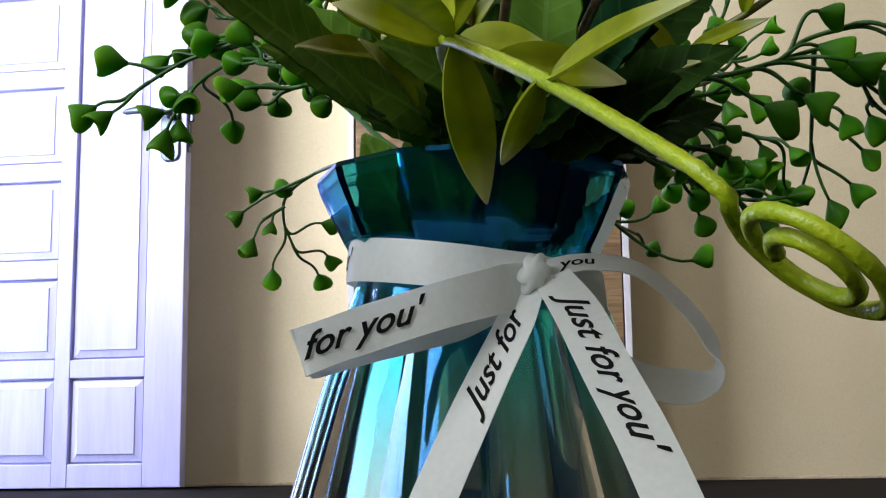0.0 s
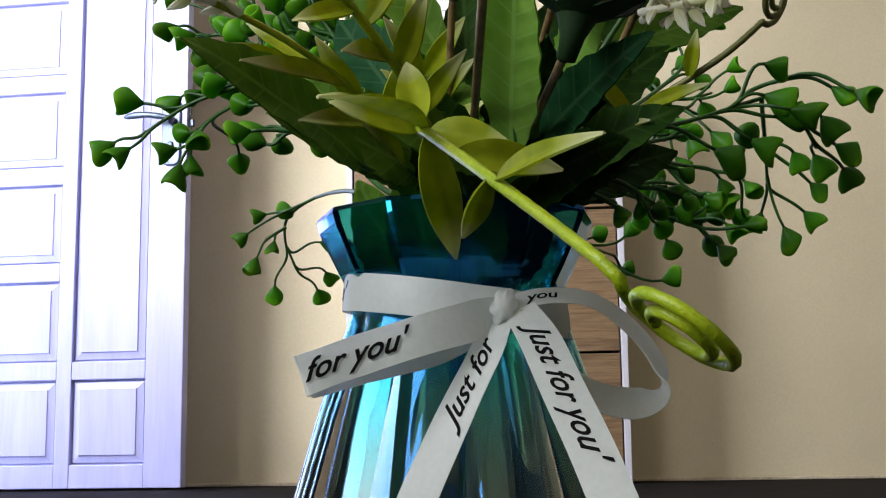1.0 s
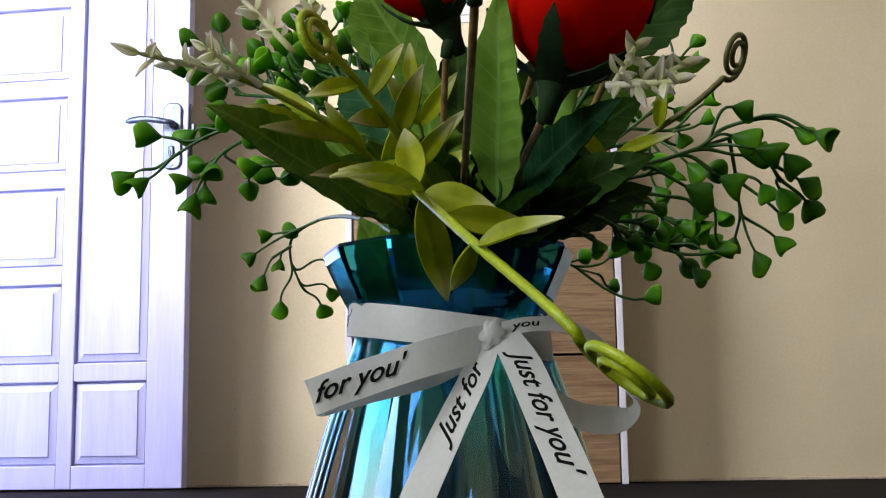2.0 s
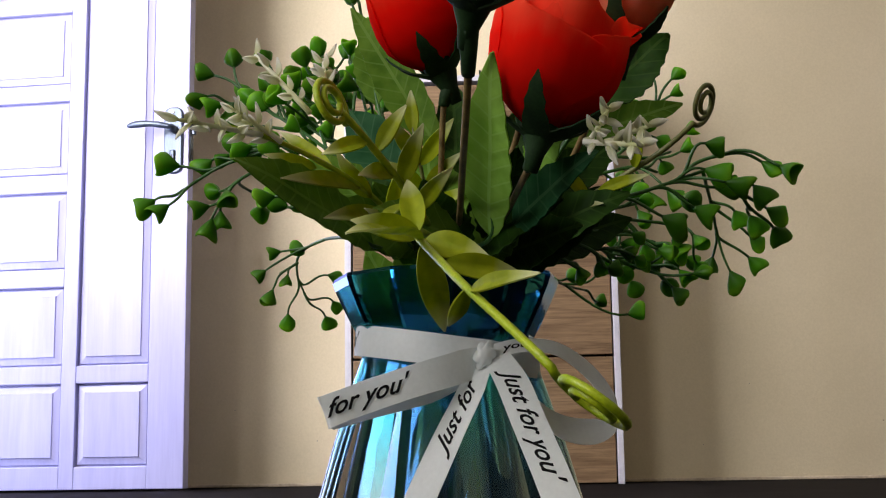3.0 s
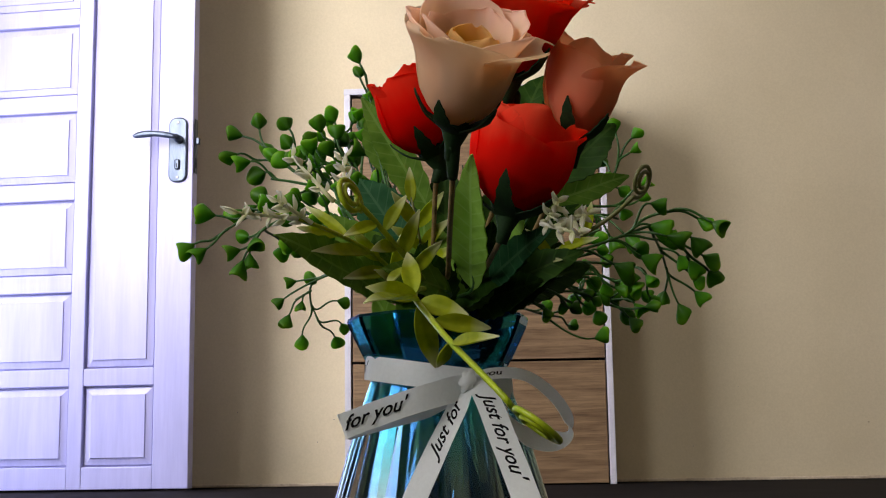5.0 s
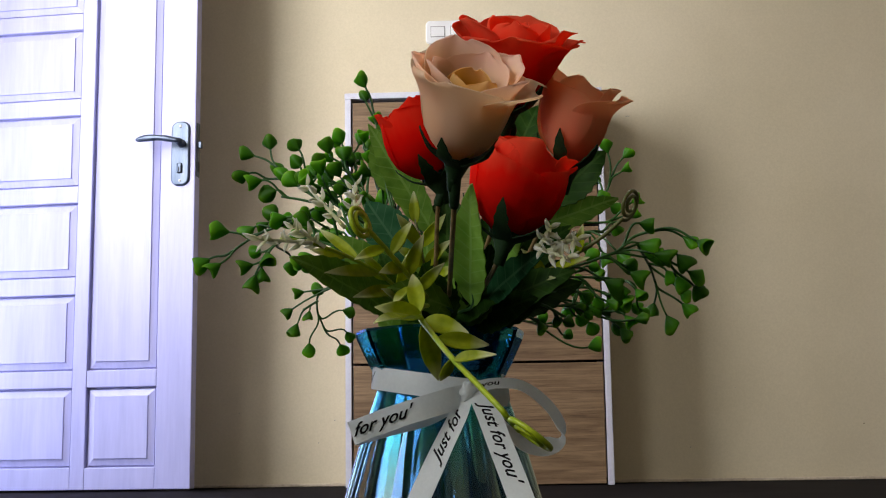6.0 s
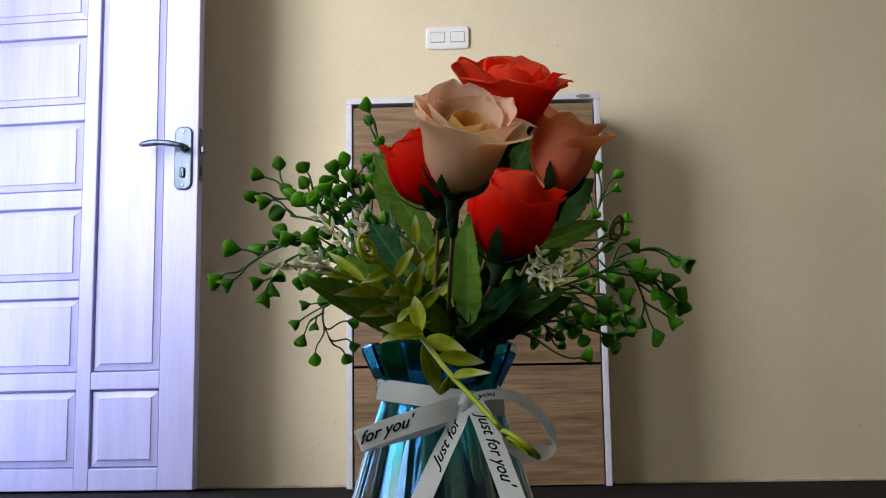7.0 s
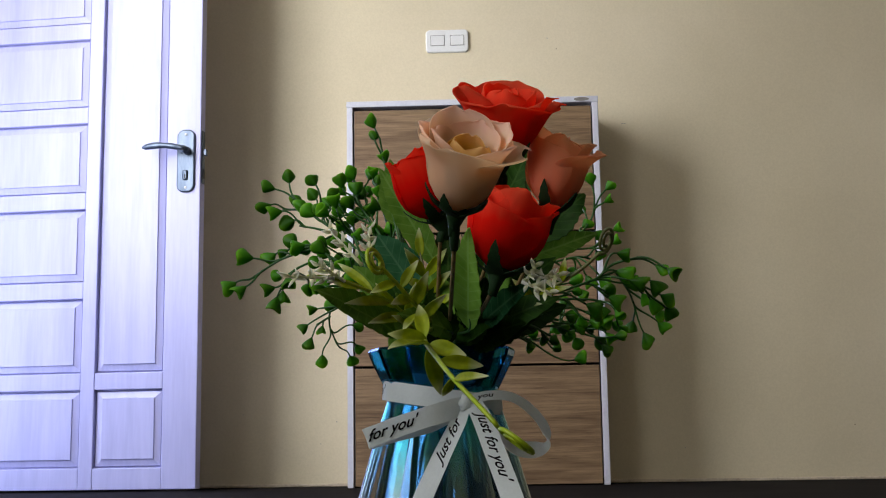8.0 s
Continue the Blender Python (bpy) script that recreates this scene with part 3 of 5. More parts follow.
def bud_spray(label, branches, buds):
    first = Vector(branches[0][0])
    branches = [[(AXIS.x - 0.007 + (first.x - AXIS.x) * 0.3, AXIS.y + (first.y - AXIS.y) * 0.2, 0.035)] + branches[0]] + branches[1:]
    root = Vector(branches[0][0])
    spray = empty("bud_spray", Matrix.Translation(root), label, "artificial plant", "green bud sprays")
    lines = [[q - root for q in smooth_curve(b, 10)] for b in branches]
    for k, line in enumerate(lines):
        part("stem", tube(line, 0.0011 if k == 0 else 0.0008, 0.0006, 6), TWIG, spray, "", True)
    for x, y, z, size in buds:
        size = min(size, 1.25) * (0.86 if x > 0 else 0.94)
        tip = Vector((x, y, z)) - root
        best = None
        for line in lines:
            for i in range(len(line) // 3, len(line)):
                d = tip - line[i]
                if d.length < 0.006:
                    continue
                along = (line[i] - line[i - 1]).normalized()
                cost = d.length * (1.35 - d.normalized().dot(along)) + abs(d.length - 0.022) * 0.35
                if best is None or cost < best[0]:
                    best = (cost, line[i], along)
        start, along = best[1], best[2]
        d = tip - start
        wob = Vector((spray_rng.uniform(-1, 1), spray_rng.uniform(-1, 1), spray_rng.uniform(-1, 1))) * 0.12 * d.length
        c1 = start + along * d.length * 0.42 + wob * 0.4
        out = (d.normalized() * 0.8 + along * 0.15 + Vector((0, 0, spray_rng.uniform(-0.45, 0.25))) + wob.normalized() * 0.35).normalized()
        foot = tip - out * 0.0044 * size
        c2 = foot - out * d.length * 0.38
        line = [start * (1 - t) ** 3 + c1 * 3 * t * (1 - t) ** 2 + c2 * 3 * t * t * (1 - t) + foot * t ** 3 for t in (i / 9 for i in range(10))]
        twig = part("twig", tube(line, 0.0007, 0.00055, 6), TWIG, spray, "", True)
        b = new("bud", spray_rng.choice(BUD_MESHES))
        b.parent = twig
        b.matrix_local = upright(foot, out, size, spray_rng.uniform(0, 6.28))


# ---- roses ----
def petal(profile, height, middle, span, flare, curl, skew, tip, seed):
    """One cupped petal round the z axis with a rounded top: profile gives the radius up its height,
    the lip bends out by flare and rolls down by curl, skew lifts one side, tip draws out a point."""
    rng = random.Random(seed)
    ph, cols, rows = rng.uniform(0, 6.28), 25, 22
    grid = []
    for i in range(rows):
        v = 1 - (1 - i / (rows - 1)) ** 1.5
        k = min(len(profile) - 1.001, v * (len(profile) - 1))
        base = profile[int(k)] + (profile[int(k) + 1] - profile[int(k)]) * (k - int(k))
        full = max(0.03, 1 - max(0.0, (v - 0.42) / 0.58) ** 5) ** 0.5
        wide = span * (0.40 + 0.60 * math.sin(min(1.0, v * 1.7) * math.pi / 2)) * full
        lip = max(0.0, (v - 0.58) / 0.42) ** 2
        line = []
        for j in range(cols):
            u = 2 * j / (cols - 1) - 1
            point = tip * max(0.0, 1 - abs(u) * 1.6) ** 1.5 * lip
            r = base * (1 + 0.05 * u + 0.020 * v * math.sin(6 * u + ph * 2)) + flare * lip * (0.75 + 0.25 * math.cos(2.3 * u + ph)) + point
            r += 0.05 * base * lip * math.sin(3.2 * u + ph)
            z = height * v * (1 + skew * u * v) - curl * lip ** 1.4 * (0.8 + 0.2 * math.sin(3 * u + ph)) + 0.018 * height * lip * math.sin(3.6 * u + 2 * ph)
            a = middle + u * wide
            line.append(Vector((r * math.cos(a), r * math.sin(a), z)))
        grid.append(line)
    return sheet(grid, 0.0003)


BELL = (0.14, 0.58, 0.76, 0.87, 0.94, 1.0, 1.05)
CUP = (0.16, 0.66, 0.90, 1.0, 1.0, 0.93, 0.80)
BOWL = (0.14, 0.52, 0.72, 0.86, 0.98, 1.08, 1.16)
CLOSED = (0.16, 0.66, 0.92, 1.0, 0.97, 0.86, 0.68)
TULIP = (0.16, 0.60, 0.85, 0.98, 1.03, 1.01, 0.94)
ROLL = (0.10, 0.55, 0.85, 1.0, 0.95, 0.80, 0.60)
# rows: profile, radius and height in mm, degrees round the axis (-90 faces the room, 0 right), half-span, flare, curl, skew, tip, colour
PLANS = {
    "cream": [
        (BELL, 16.6, 31.5, -118, 1.50, 4.2, 1.6, -0.02, 0.6, "cream"), (BELL, 16.2, 31.0, 2, 1.30, 9.0, 3.4, 0.0, 0.0, "cream"), (BELL, 16.0, 33.0, 122, 1.45, 4.0, 0.8, 0.0, 0.0, "cream"),
        (BELL, 15.4, 33.5, 176, 1.30, 3.8, 1.0, 0.0, 0.0, "pink"), (BELL, 14.8, 37.5, 112, 1.20, 2.6, 0.3, 0.0, 0.0, "pink"), (BELL, 14.8, 36.5, 46, 1.25, 4.0, 1.6, 0.0, 0.0, "pink"), (BELL, 14.6, 33.0, -12, 1.25, 4.0, 1.6, 0.0, 0.0, "pink"),
        (BELL, 12.4, 34.5, 76, 1.4, 1.6, 0.6, 0.0, 0.0, "pink"), (BELL, 12.0, 33.0, 188, 1.3, 1.6, 0.6, 0.0, 0.0, "pink"), (ROLL, 12.5, 29.5, 320, 1.7, 0.4, 0.2, 0.0, 0.0, "core"), (ROLL, 11.0, 30.0, 80, 1.7, 0.0, 0.0, 0.0, 0.0, "core"), (ROLL, 9.0, 29.5, 200, 1.7, 0.0, 0.0, 0.0, 0.0, "core")],
    "open_red": [
        (BOWL, 17.4, 30.0, -100, 1.45, 4.4, 1.8, 0.03, 0.0, "open_red"), (BOWL, 17.2, 30.0, 12, 1.25, 6.2, 2.6, 0.0, 2.0, "open_red"), (BOWL, 17.4, 31.0, 135, 1.35, 6.0, 2.0, 0.0, 0.0, "open_red"),
        (BOWL, 15.2, 33.0, -38, 1.15, 4.4, 2.2, 0.06, 0.0, "open_red"), (BOWL, 15.0, 34.5, 82, 1.2, 3.4, 1.0, 0.0, 0.0, "open_red"), (BOWL, 15.2, 33.5, 196, 1.1, 5.0, 0.8, 0.0, 2.5, "open_red"),
        (CUP, 12.0, 33.5, 20, 1.4, 2.4, 0.8, 0.0, 0.0, "open_red"), (CUP, 11.4, 34.0, 140, 1.4, 2.0, 0.6, 0.0, 0.0, "open_red"), (CUP, 11.0, 34.0, 262, 1.2, 1.4, 0.4, 0.0, 0.0, "open_red"), (ROLL, 7.0, 32.5, 40, 1.5, 0.0, 0.0, 0.0, 0.0, "open_red"), (ROLL, 5.0, 32.0, 210, 1.5, 0.0, 0.0, 0.0, 0.0, "open_red")],
    "red_bud": [
        (CLOSED, 13.8, 32.5, -120, 1.55, 1.2, 0.4, 0.03, 0.0, "red_bud"), (CLOSED, 13.6, 33.0, 0, 1.5, 1.2, 0.4, 0.0, 0.0, "red_bud"), (CLOSED, 13.4, 33.5, 125, 1.5, 1.4, 0.2, 0.0, 0.0, "red_bud"),
        (CLOSED, 12.0, 35.0, 178, 1.0, 2.4, 0.6, 0.0, 2.8, "red_bud"), (CLOSED, 12.0, 35.0, -60, 1.3, 0.8, 0.2, 0.0, 0.0, "red_bud"), (CLOSED, 11.8, 35.0, 60, 1.3, 1.0, 0.2, 0.0, 0.0, "red_bud"), (ROLL, 8.5, 33.0, 20, 1.6, 0.0, 0.0, 0.0, 0.0, "red_bud"), (ROLL, 7.0, 33.0, 190, 1.6, 0.0, 0.0, 0.0, 0.0, "red_bud")],
    "red": [
        (TULIP, 18.0, 29.0, -122, 1.45, 2.2, 0.9, -0.15, 0.0, "red"), (TULIP, 17.4, 30.0, 0, 1.25, 2.6, 0.9, 0.08, 0.0, "red"), (TULIP, 17.4, 33.0, 130, 1.5, 1.0, 0.2, 0.0, 0.0, "red"),
        (CUP, 15.4, 34.5, -60, 1.45, 1.4, 0.5, -0.08, 0.0, "red"), (CUP, 15.4, 35.5, 18, 1.0, 5.6, 1.6, 0.0, 3.6, "red"), (CLOSED, 15.4, 38.5, 100, 1.4, 0.8, 0.0, 0.0, 0.0, "red"), (CLOSED, 15.2, 36.0, 190, 1.4, 1.0, 0.2, 0.0, 0.0, "red"),
        (ROLL, 11.0, 34.0, 0, 1.6, 0.0, 0.0, 0.0, 0.0, "red"), (ROLL, 9.0, 34.0, 170, 1.6, 0.0, 0.0, 0.0, 0.0, "red")],
    "peach": [
        (TULIP, 13.0, 33.0, -150, 1.55, 0.6, 0.2, -0.06, 0.0, "peach"), (TULIP, 12.8, 28.5, -22, 1.35, 7.6, 0.6, 0.04, 7.0, "peach"), (CUP, 13.2, 33.0, 100, 1.5, 1.4, 0.2, 0.0, 0.0, "peach"),
        (CUP, 12.2, 37.0, 158, 1.15, 0.6, 0.0, 0.0, 0.0, "peach"), (CUP, 12.0, 32.5, 14, 1.1, 5.2, 1.2, 0.0, 2.6, "peach"), (CUP, 11.8, 34.0, -80, 1.2, 0.8, 0.2, -0.06, 0.0, "peach"), (ROLL, 8.0, 33.0, 40, 1.6, 0.0, 0.0, 0.0, 0.0, "peach"), (ROLL, 7.0, 33.0, 200, 1.6, 0.0, 0.0, 0.0, 0.0, "peach")],
}


def rose(kind, label, foot, top, stem):
    """A cloth rose on its foot, its axis through top; angles in the plan run round that axis."""
    foot, top = Vector(foot), Vector(top)
    axis = (top - foot).normalized()
    right = Vector((0, 1, 0)).cross(axis).normalized()
    ob = empty("rose", Matrix.Translation(foot) @ Matrix((right, axis.cross(right), axis)).transposed().to_4x4(), label, "artificial rose", "cloth roses")
    rng = random.Random(len(kind) * 17 + 3)
    for shape, radius, height, turn, span, flare, curl, skew, tip, mat in PLANS[kind]:
        bm = petal([q * radius / 1000 for q in shape], height / 1000, radians(turn), span, flare / 1000, curl / 1000, skew, tip / 1000, rng.random())
        part("petal", bm, PETALS[mat], ob, "", True)
    radius, height = PLANS[kind][0][1] / 1000, PLANS[kind][0][2] / 1000
    # calyx, sepals and stem, in the rose's own space
    back = ob.matrix_world.inverted()
    bm, rows = lathe([(0.0018, -0.011), (0.0026, -0.006), (0.0042, -0.002), (0.0050, 0.001), (0.0054, 0.004)], 12)
    bm.faces.new(rows[0]), bm.faces.new(rows[-1])
    part("calyx", bm, CALYX, ob, "dark green calyx", True)
    outline = BELL if kind == "cream" else BOWL if kind == "open_red" else CUP
    for k in range(5):
        a = k * math.tau / 5 + rng.uniform(-0.12, 0.12) - 1.85
        long = height * rng.uniform(0.34, 0.50)
        grid = []
        for i in range(9):
            v = i / 8
            wide_at = 0.0050 * (1 - v) ** 0.9 * (0.75 + 0.5 * v) * (0.80 if i % 2 and i > 2 else 1.0) + 0.00015
            at = min(5.999, max(0.0, long * v / height * 6))
            r = radius * (outline[int(at)] + (outline[int(at) + 1] - outline[int(at)]) * (at - int(at))) * 1.02 + 0.0007
            line = []
            for j in (-1, -0.4, 0.4, 1):
                ang = a + j * wide_at / max(r, 0.004)
                line.append(Vector((r * math.cos(ang), r * math.sin(ang), -0.002 + long * v)))
            grid.append(line)
        part("sepal", sheet(grid, 0.0005), CALYX, ob, "", True)
    neck = [foot - axis * 0.006] + [Vector(q) for q in stem] + [Vector((AXIS.x - 0.005, AXIS.y, 0.03))]
    line = [back @ q for q in smooth_curve(neck, 10)]
    part("stem", tube(line, 0.0010, 0.0010, 8), WIRE, ob, "brown wrapped wire stem", True)
    part("sheath", tube(line[:11], 0.0026, 0.0017, 9), CALYX, ob, "", True)


# ---- leaves and sprigs ----
def leaf_mesh(name, length, wide, bend, fold, teeth, mat, rows=17):
    """A leaf along y with a folded midrib, arched, with saw-toothed edges if asked."""
    grid = []
    for i in range(rows):
        v = i / (rows - 1)
        half = wide * (math.sin(math.pi * v ** 0.82) ** 0.85 * 0.96 + 0.03) if 0 < v < 1 else wide * 0.03
        if teeth and i % 2 and 0.1 < v < 0.95:
            half *= 0.90
        line = []
        for j in range(7):
            u = j / 3 - 1
            x = u * half
            z = abs(u) * half * fold - bend * length * v * v + 0.05 * wide * math.sin(v * 9 + u * 2)
            line.append(Vector((x, length * v * (1 - 0.12 * bend), z)))
        grid.append(line)
    return mesh_of(name, sheet(grid, 0.0004), mat, True)


def rose_leaf(label, base, tip, wide, normal, mat, bend, fold, teeth):
    base, tip = Vector(base), Vector(tip)
    d = tip - base
    along = d.normalized()
    n = Vector(normal) - along * Vector(normal).dot(along)
    n.normalize()
    start = along + n * bend * 0.9
    ob = empty("cloth_leaf", facing(base, start, n), label, "artificial leaf", "cloth leaves")
    blade = new("blade", leaf_mesh("blade", d.length, wide, bend, fold, teeth, mat))
    blade.parent = ob
    lean = Vector((base.x - AXIS.x, base.y - AXIS.y, 0))
    lean = lean.normalized() * min(0.016, lean.length * 0.5)
    foot, mouth = AXIS + lean * 0.12 + Vector((-0.007, 0, 0.035)), AXIS + lean + Vector((0, 0, 0.137))
    back = ob.matrix_world.inverted()
    line = [back @ q for q in smooth_curve([foot, AXIS + lean * 0.35 + Vector((-0.004, 0, 0.10)), mouth, base, base + d * 0.2], 6)]
    part("stalk", tube(line, 0.0009, 0.0006, 6), TWIG, ob, "", True)


def sprig(label, stem, leaves, coil=None, flowers=(), thick=0.001):
    root = Vector(stem[0])
    ob = empty("sprig", Matrix.Translation(root), label, "artificial plant", "yellow-green sprigs")
    line = [q - root for q in smooth_curve([(AXIS.x, AXIS.y, 0.05)] + stem, 10)]
    mat = SPRIG_STEM if thick > 0.00095 else OLIVE_STEM
    if coil:
        middle, normal, radius = Vector(coil[0]) - root, Vector(coil[1]).normalized(), coil[2]
        e1 = (line[-1] - middle)
        e1 = (e1 - normal * e1.dot(normal)).normalized()
        e2 = normal.cross(e1)
        turns = [middle + (e1 * math.cos(a) + e2 * math.sin(a)) * radius * (1 - 0.30 * a / 6.28) + normal * 0.0001 * a for a in (k * 0.26 for k in range(52))]
        line = line[:-1] + smooth_curve([line[-2], turns[0]], 5)[1:-1] + turns
        part("stem", tube(line, thick * 1.0, thick * 0.85, 8, None, 0.05), mat, ob, "", True)
    else:
        part("stem", tube(line, thick, thick * 0.6, 7, None, 0.03), mat, ob, "", True)
    for k, (a, b, wide) in enumerate(leaves):
        a, b = Vector(a) - root, Vector(b) - root
        d = b - a
        n = Vector((0.3 * math.sin(k * 2.1), -0.9, 0.12))
        n = (n - d.normalized() * n.dot(d.normalized())).normalized()
        leaf = new("bract", leaf_mesh("bract", d.length * 1.03, wide * 0.43, 0.10, 0.4, 0, SPRIG_LEAF, 12))
        leaf.parent = ob
        leaf.matrix_local = facing(a, d.normalized() + n * 0.14, n)
    rng = random.Random(len(leaves) * 7 + len(flowers))
    for a, b in flowers:
        a, b = Vector(a) - root, Vector(b) - root
        d = b - a
        spike = part("flower_spike", tube([a + d * t / 6 for t in range(7)], 0.0008, 0.0005, 6), FLORET, ob, "pale flower spike", True)
        for k in range(11):
            t = 0.2 + 0.8 * k / 10
            ang = k * 2.4
            u = d.normalized().orthogonal().normalized()
            w = d.normalized().cross(u)
            away = (u * math.cos(ang) + w * math.sin(ang) + d.normalized() * rng.uniform(0.6, 1.1)).normalized()
            f = new("floret", leaf_mesh("floret", 0.0058 * rng.uniform(0.7, 1.15), 0.0011, 0.1, 0.5, 0, FLORET, 6))
            f.parent = spike
            f.matrix_local = facing(a + d * t, away, away.orthogonal())


# left-hand sprays
bud_spray('glossy green plastic spray of small buds crowded among thin twigs',
    [[(-0.0088, 0.3100, 0.1280), (-0.0210, 0.3400, 0.1575), (-0.0376, 0.3800, 0.1947), (-0.0534, 0.4100, 0.2253), (-0.0639, 0.4200, 0.2467)],
     [(-0.0376, 0.3800, 0.1947), (-0.0455, 0.3900, 0.2097), (-0.0463, 0.4000, 0.2318)],
     [(-0.0321, 0.3700, 0.1834), (-0.0515, 0.3900, 0.2031), (-0.0658, 0.4000, 0.2152)],
     [(-0.0376, 0.3800, 0.1947), (-0.0558, 0.4000, 0.2099), (-0.0738, 0.4100, 0.2223)],
     [(-0.0267, 0.3600, 0.1724), (-0.0465, 0.3700, 0.1836), (-0.0587, 0.3800, 0.1918)]],
    [(-0.0653, 0.4200, 0.2509, 0.70), (-0.0567, 0.4100, 0.2392, 0.75), (-0.0695, 0.4200, 0.2433, 0.75), (-0.0463, 0.4000, 0.2386, 0.80), (-0.0517, 0.4000, 0.2278, 0.75), (-0.0678, 0.4000, 0.2180, 0.80), (-0.0618, 0.4000, 0.2212, 0.75), (-0.0745, 0.4100, 0.2247, 0.80), (-0.0568, 0.3900, 0.2106, 0.80), (-0.0640, 0.3900, 0.2034, 0.75), (-0.0603, 0.3800, 0.1945, 0.80), (-0.0522, 0.3800, 0.1966, 0.75), (-0.0481, 0.3900, 0.2147, 0.75)])
bud_spray('glossy green plastic spray of cup-shaped buds in the vase',
    [[(-0.0090, 0.3000, 0.1245), (-0.0242, 0.3200, 0.1554), (-0.0528, 0.3700, 0.1967), (-0.0854, 0.4200, 0.2279), (-0.1008, 0.4300, 0.2418)],
     [(-0.0854, 0.4200, 0.2279), (-0.0973, 0.4300, 0.2346), (-0.1086, 0.4350, 0.2358)],
     [(-0.0692, 0.4000, 0.2136), (-0.0854, 0.4200, 0.2209), (-0.0972, 0.4300, 0.2247)]],
    [(-0.1170, 0.4340, 0.2501, 1.05), (-0.1050, 0.4360, 0.2561, 0.95), (-0.0861, 0.4100, 0.2482, 0.95), (-0.1190, 0.4300, 0.2372, 1.00), (-0.1115, 0.4250, 0.2325, 1.05), (-0.1035, 0.4300, 0.2269, 1.10), (-0.0885, 0.4300, 0.2433, 1.00), (-0.0955, 0.4250, 0.2357, 1.00), (-0.0895, 0.4200, 0.2311, 1.10), (-0.0999, 0.4400, 0.2420, 1.00), (-0.0819, 0.4100, 0.2304, 0.95), (-0.0797, 0.4300, 0.2378, 0.95)])
bud_spray('glossy green plastic spray of cup-shaped buds in the vase',
    [[(-0.0088, 0.3100, 0.1251), (-0.0224, 0.3400, 0.1636), (-0.0408, 0.3800, 0.2046), (-0.0557, 0.4000, 0.2286), (-0.0630, 0.4050, 0.2383)],
     [(-0.0481, 0.3900, 0.2164), (-0.0591, 0.4000, 0.2235), (-0.0675, 0.4000, 0.2254)]],
    [(-0.0628, 0.4100, 0.2518, 0.95), (-0.0687, 0.4050, 0.2460, 0.95), (-0.0590, 0.4000, 0.2403, 1.00), (-0.0521, 0.4200, 0.2534, 0.95), (-0.0718, 0.4000, 0.2358, 1.05), (-0.0693, 0.4100, 0.2301, 1.05), (-0.0567, 0.4100, 0.2392, 1.00), (-0.0631, 0.4000, 0.2322, 1.00), (-0.0552, 0.4300, 0.2450, 0.90), (-0.0619, 0.4200, 0.2273, 1.00), (-0.0526, 0.4200, 0.2317, 0.95), (-0.0674, 0.4200, 0.2215, 0.95)])
bud_spray('slender upright green plastic spray with small buds',
    [[(-0.0088, 0.3300, 0.1264), (-0.0232, 0.3800, 0.1748), (-0.0331, 0.4000, 0.2111), (-0.0390, 0.4100, 0.2405), (-0.0451, 0.4200, 0.2681), (-0.0464, 0.4200, 0.2767)],
     [(-0.0356, 0.4000, 0.2230), (-0.0448, 0.4100, 0.2372), (-0.0481, 0.4100, 0.2459)],
     [(-0.0318, 0.4000, 0.2077), (-0.0285, 0.4200, 0.2283), (-0.0256, 0.4300, 0.2426)]],
    [(-0.0512, 0.4200, 0.2861, 1.00), (-0.0499, 0.4200, 0.2772, 0.75), (-0.0437, 0.4200, 0.2642, 0.85), (-0.0498, 0.4100, 0.2526, 0.80), (-0.0480, 0.4200, 0.2481, 0.90), (-0.0403, 0.4200, 0.2567, 0.70), (-0.0350, 0.4200, 0.2383, 0.80), (-0.0223, 0.4300, 0.2248, 0.70), (-0.0245, 0.4300, 0.2401, 0.80), (-0.0424, 0.4100, 0.2389, 0.90)])
bud_spray('glossy green plastic spray of cup-shaped buds in the vase',
    [[(-0.0082, 0.2950, 0.1227), (-0.0301, 0.3200, 0.1526), (-0.0592, 0.3700, 0.1871), (-0.0843, 0.4000, 0.2054), (-0.0968, 0.4050, 0.2038)],
     [(-0.0843, 0.4000, 0.2054), (-0.1035, 0.4050, 0.2005), (-0.1198, 0.4060, 0.1908)],
     [(-0.0668, 0.3800, 0.1920), (-0.0812, 0.3900, 0.1964), (-0.0960, 0.4000, 0.1922), (-0.1009, 0.4000, 0.1839)]],
    [(-0.1258, 0.4050, 0.2017, 1.15), (-0.1352, 0.4070, 0.1848, 1.10), (-0.1281, 0.4020, 0.1817, 1.00), (-0.1115, 0.4100, 0.2022, 1.00), (-0.0986, 0.4100, 0.2111, 1.05), (-0.0937, 0.4000, 0.2063, 1.10), (-0.1037, 0.4100, 0.2051, 0.85), (-0.1109, 0.4000, 0.1818, 0.95), (-0.1070, 0.4100, 0.1908, 0.90), (-0.0985, 0.3950, 0.1849, 1.00), (-0.1072, 0.4000, 0.1730, 1.05), (-0.1034, 0.4050, 0.1772, 1.00), (-0.0930, 0.4400, 0.1877, 0.95), (-0.0812, 0.3900, 0.1954, 1.05), (-0.0897, 0.4100, 0.2072, 1.00), (-0.0776, 0.4000, 0.2019, 1.00), (-0.0750, 0.4200, 0.2137, 1.00)])
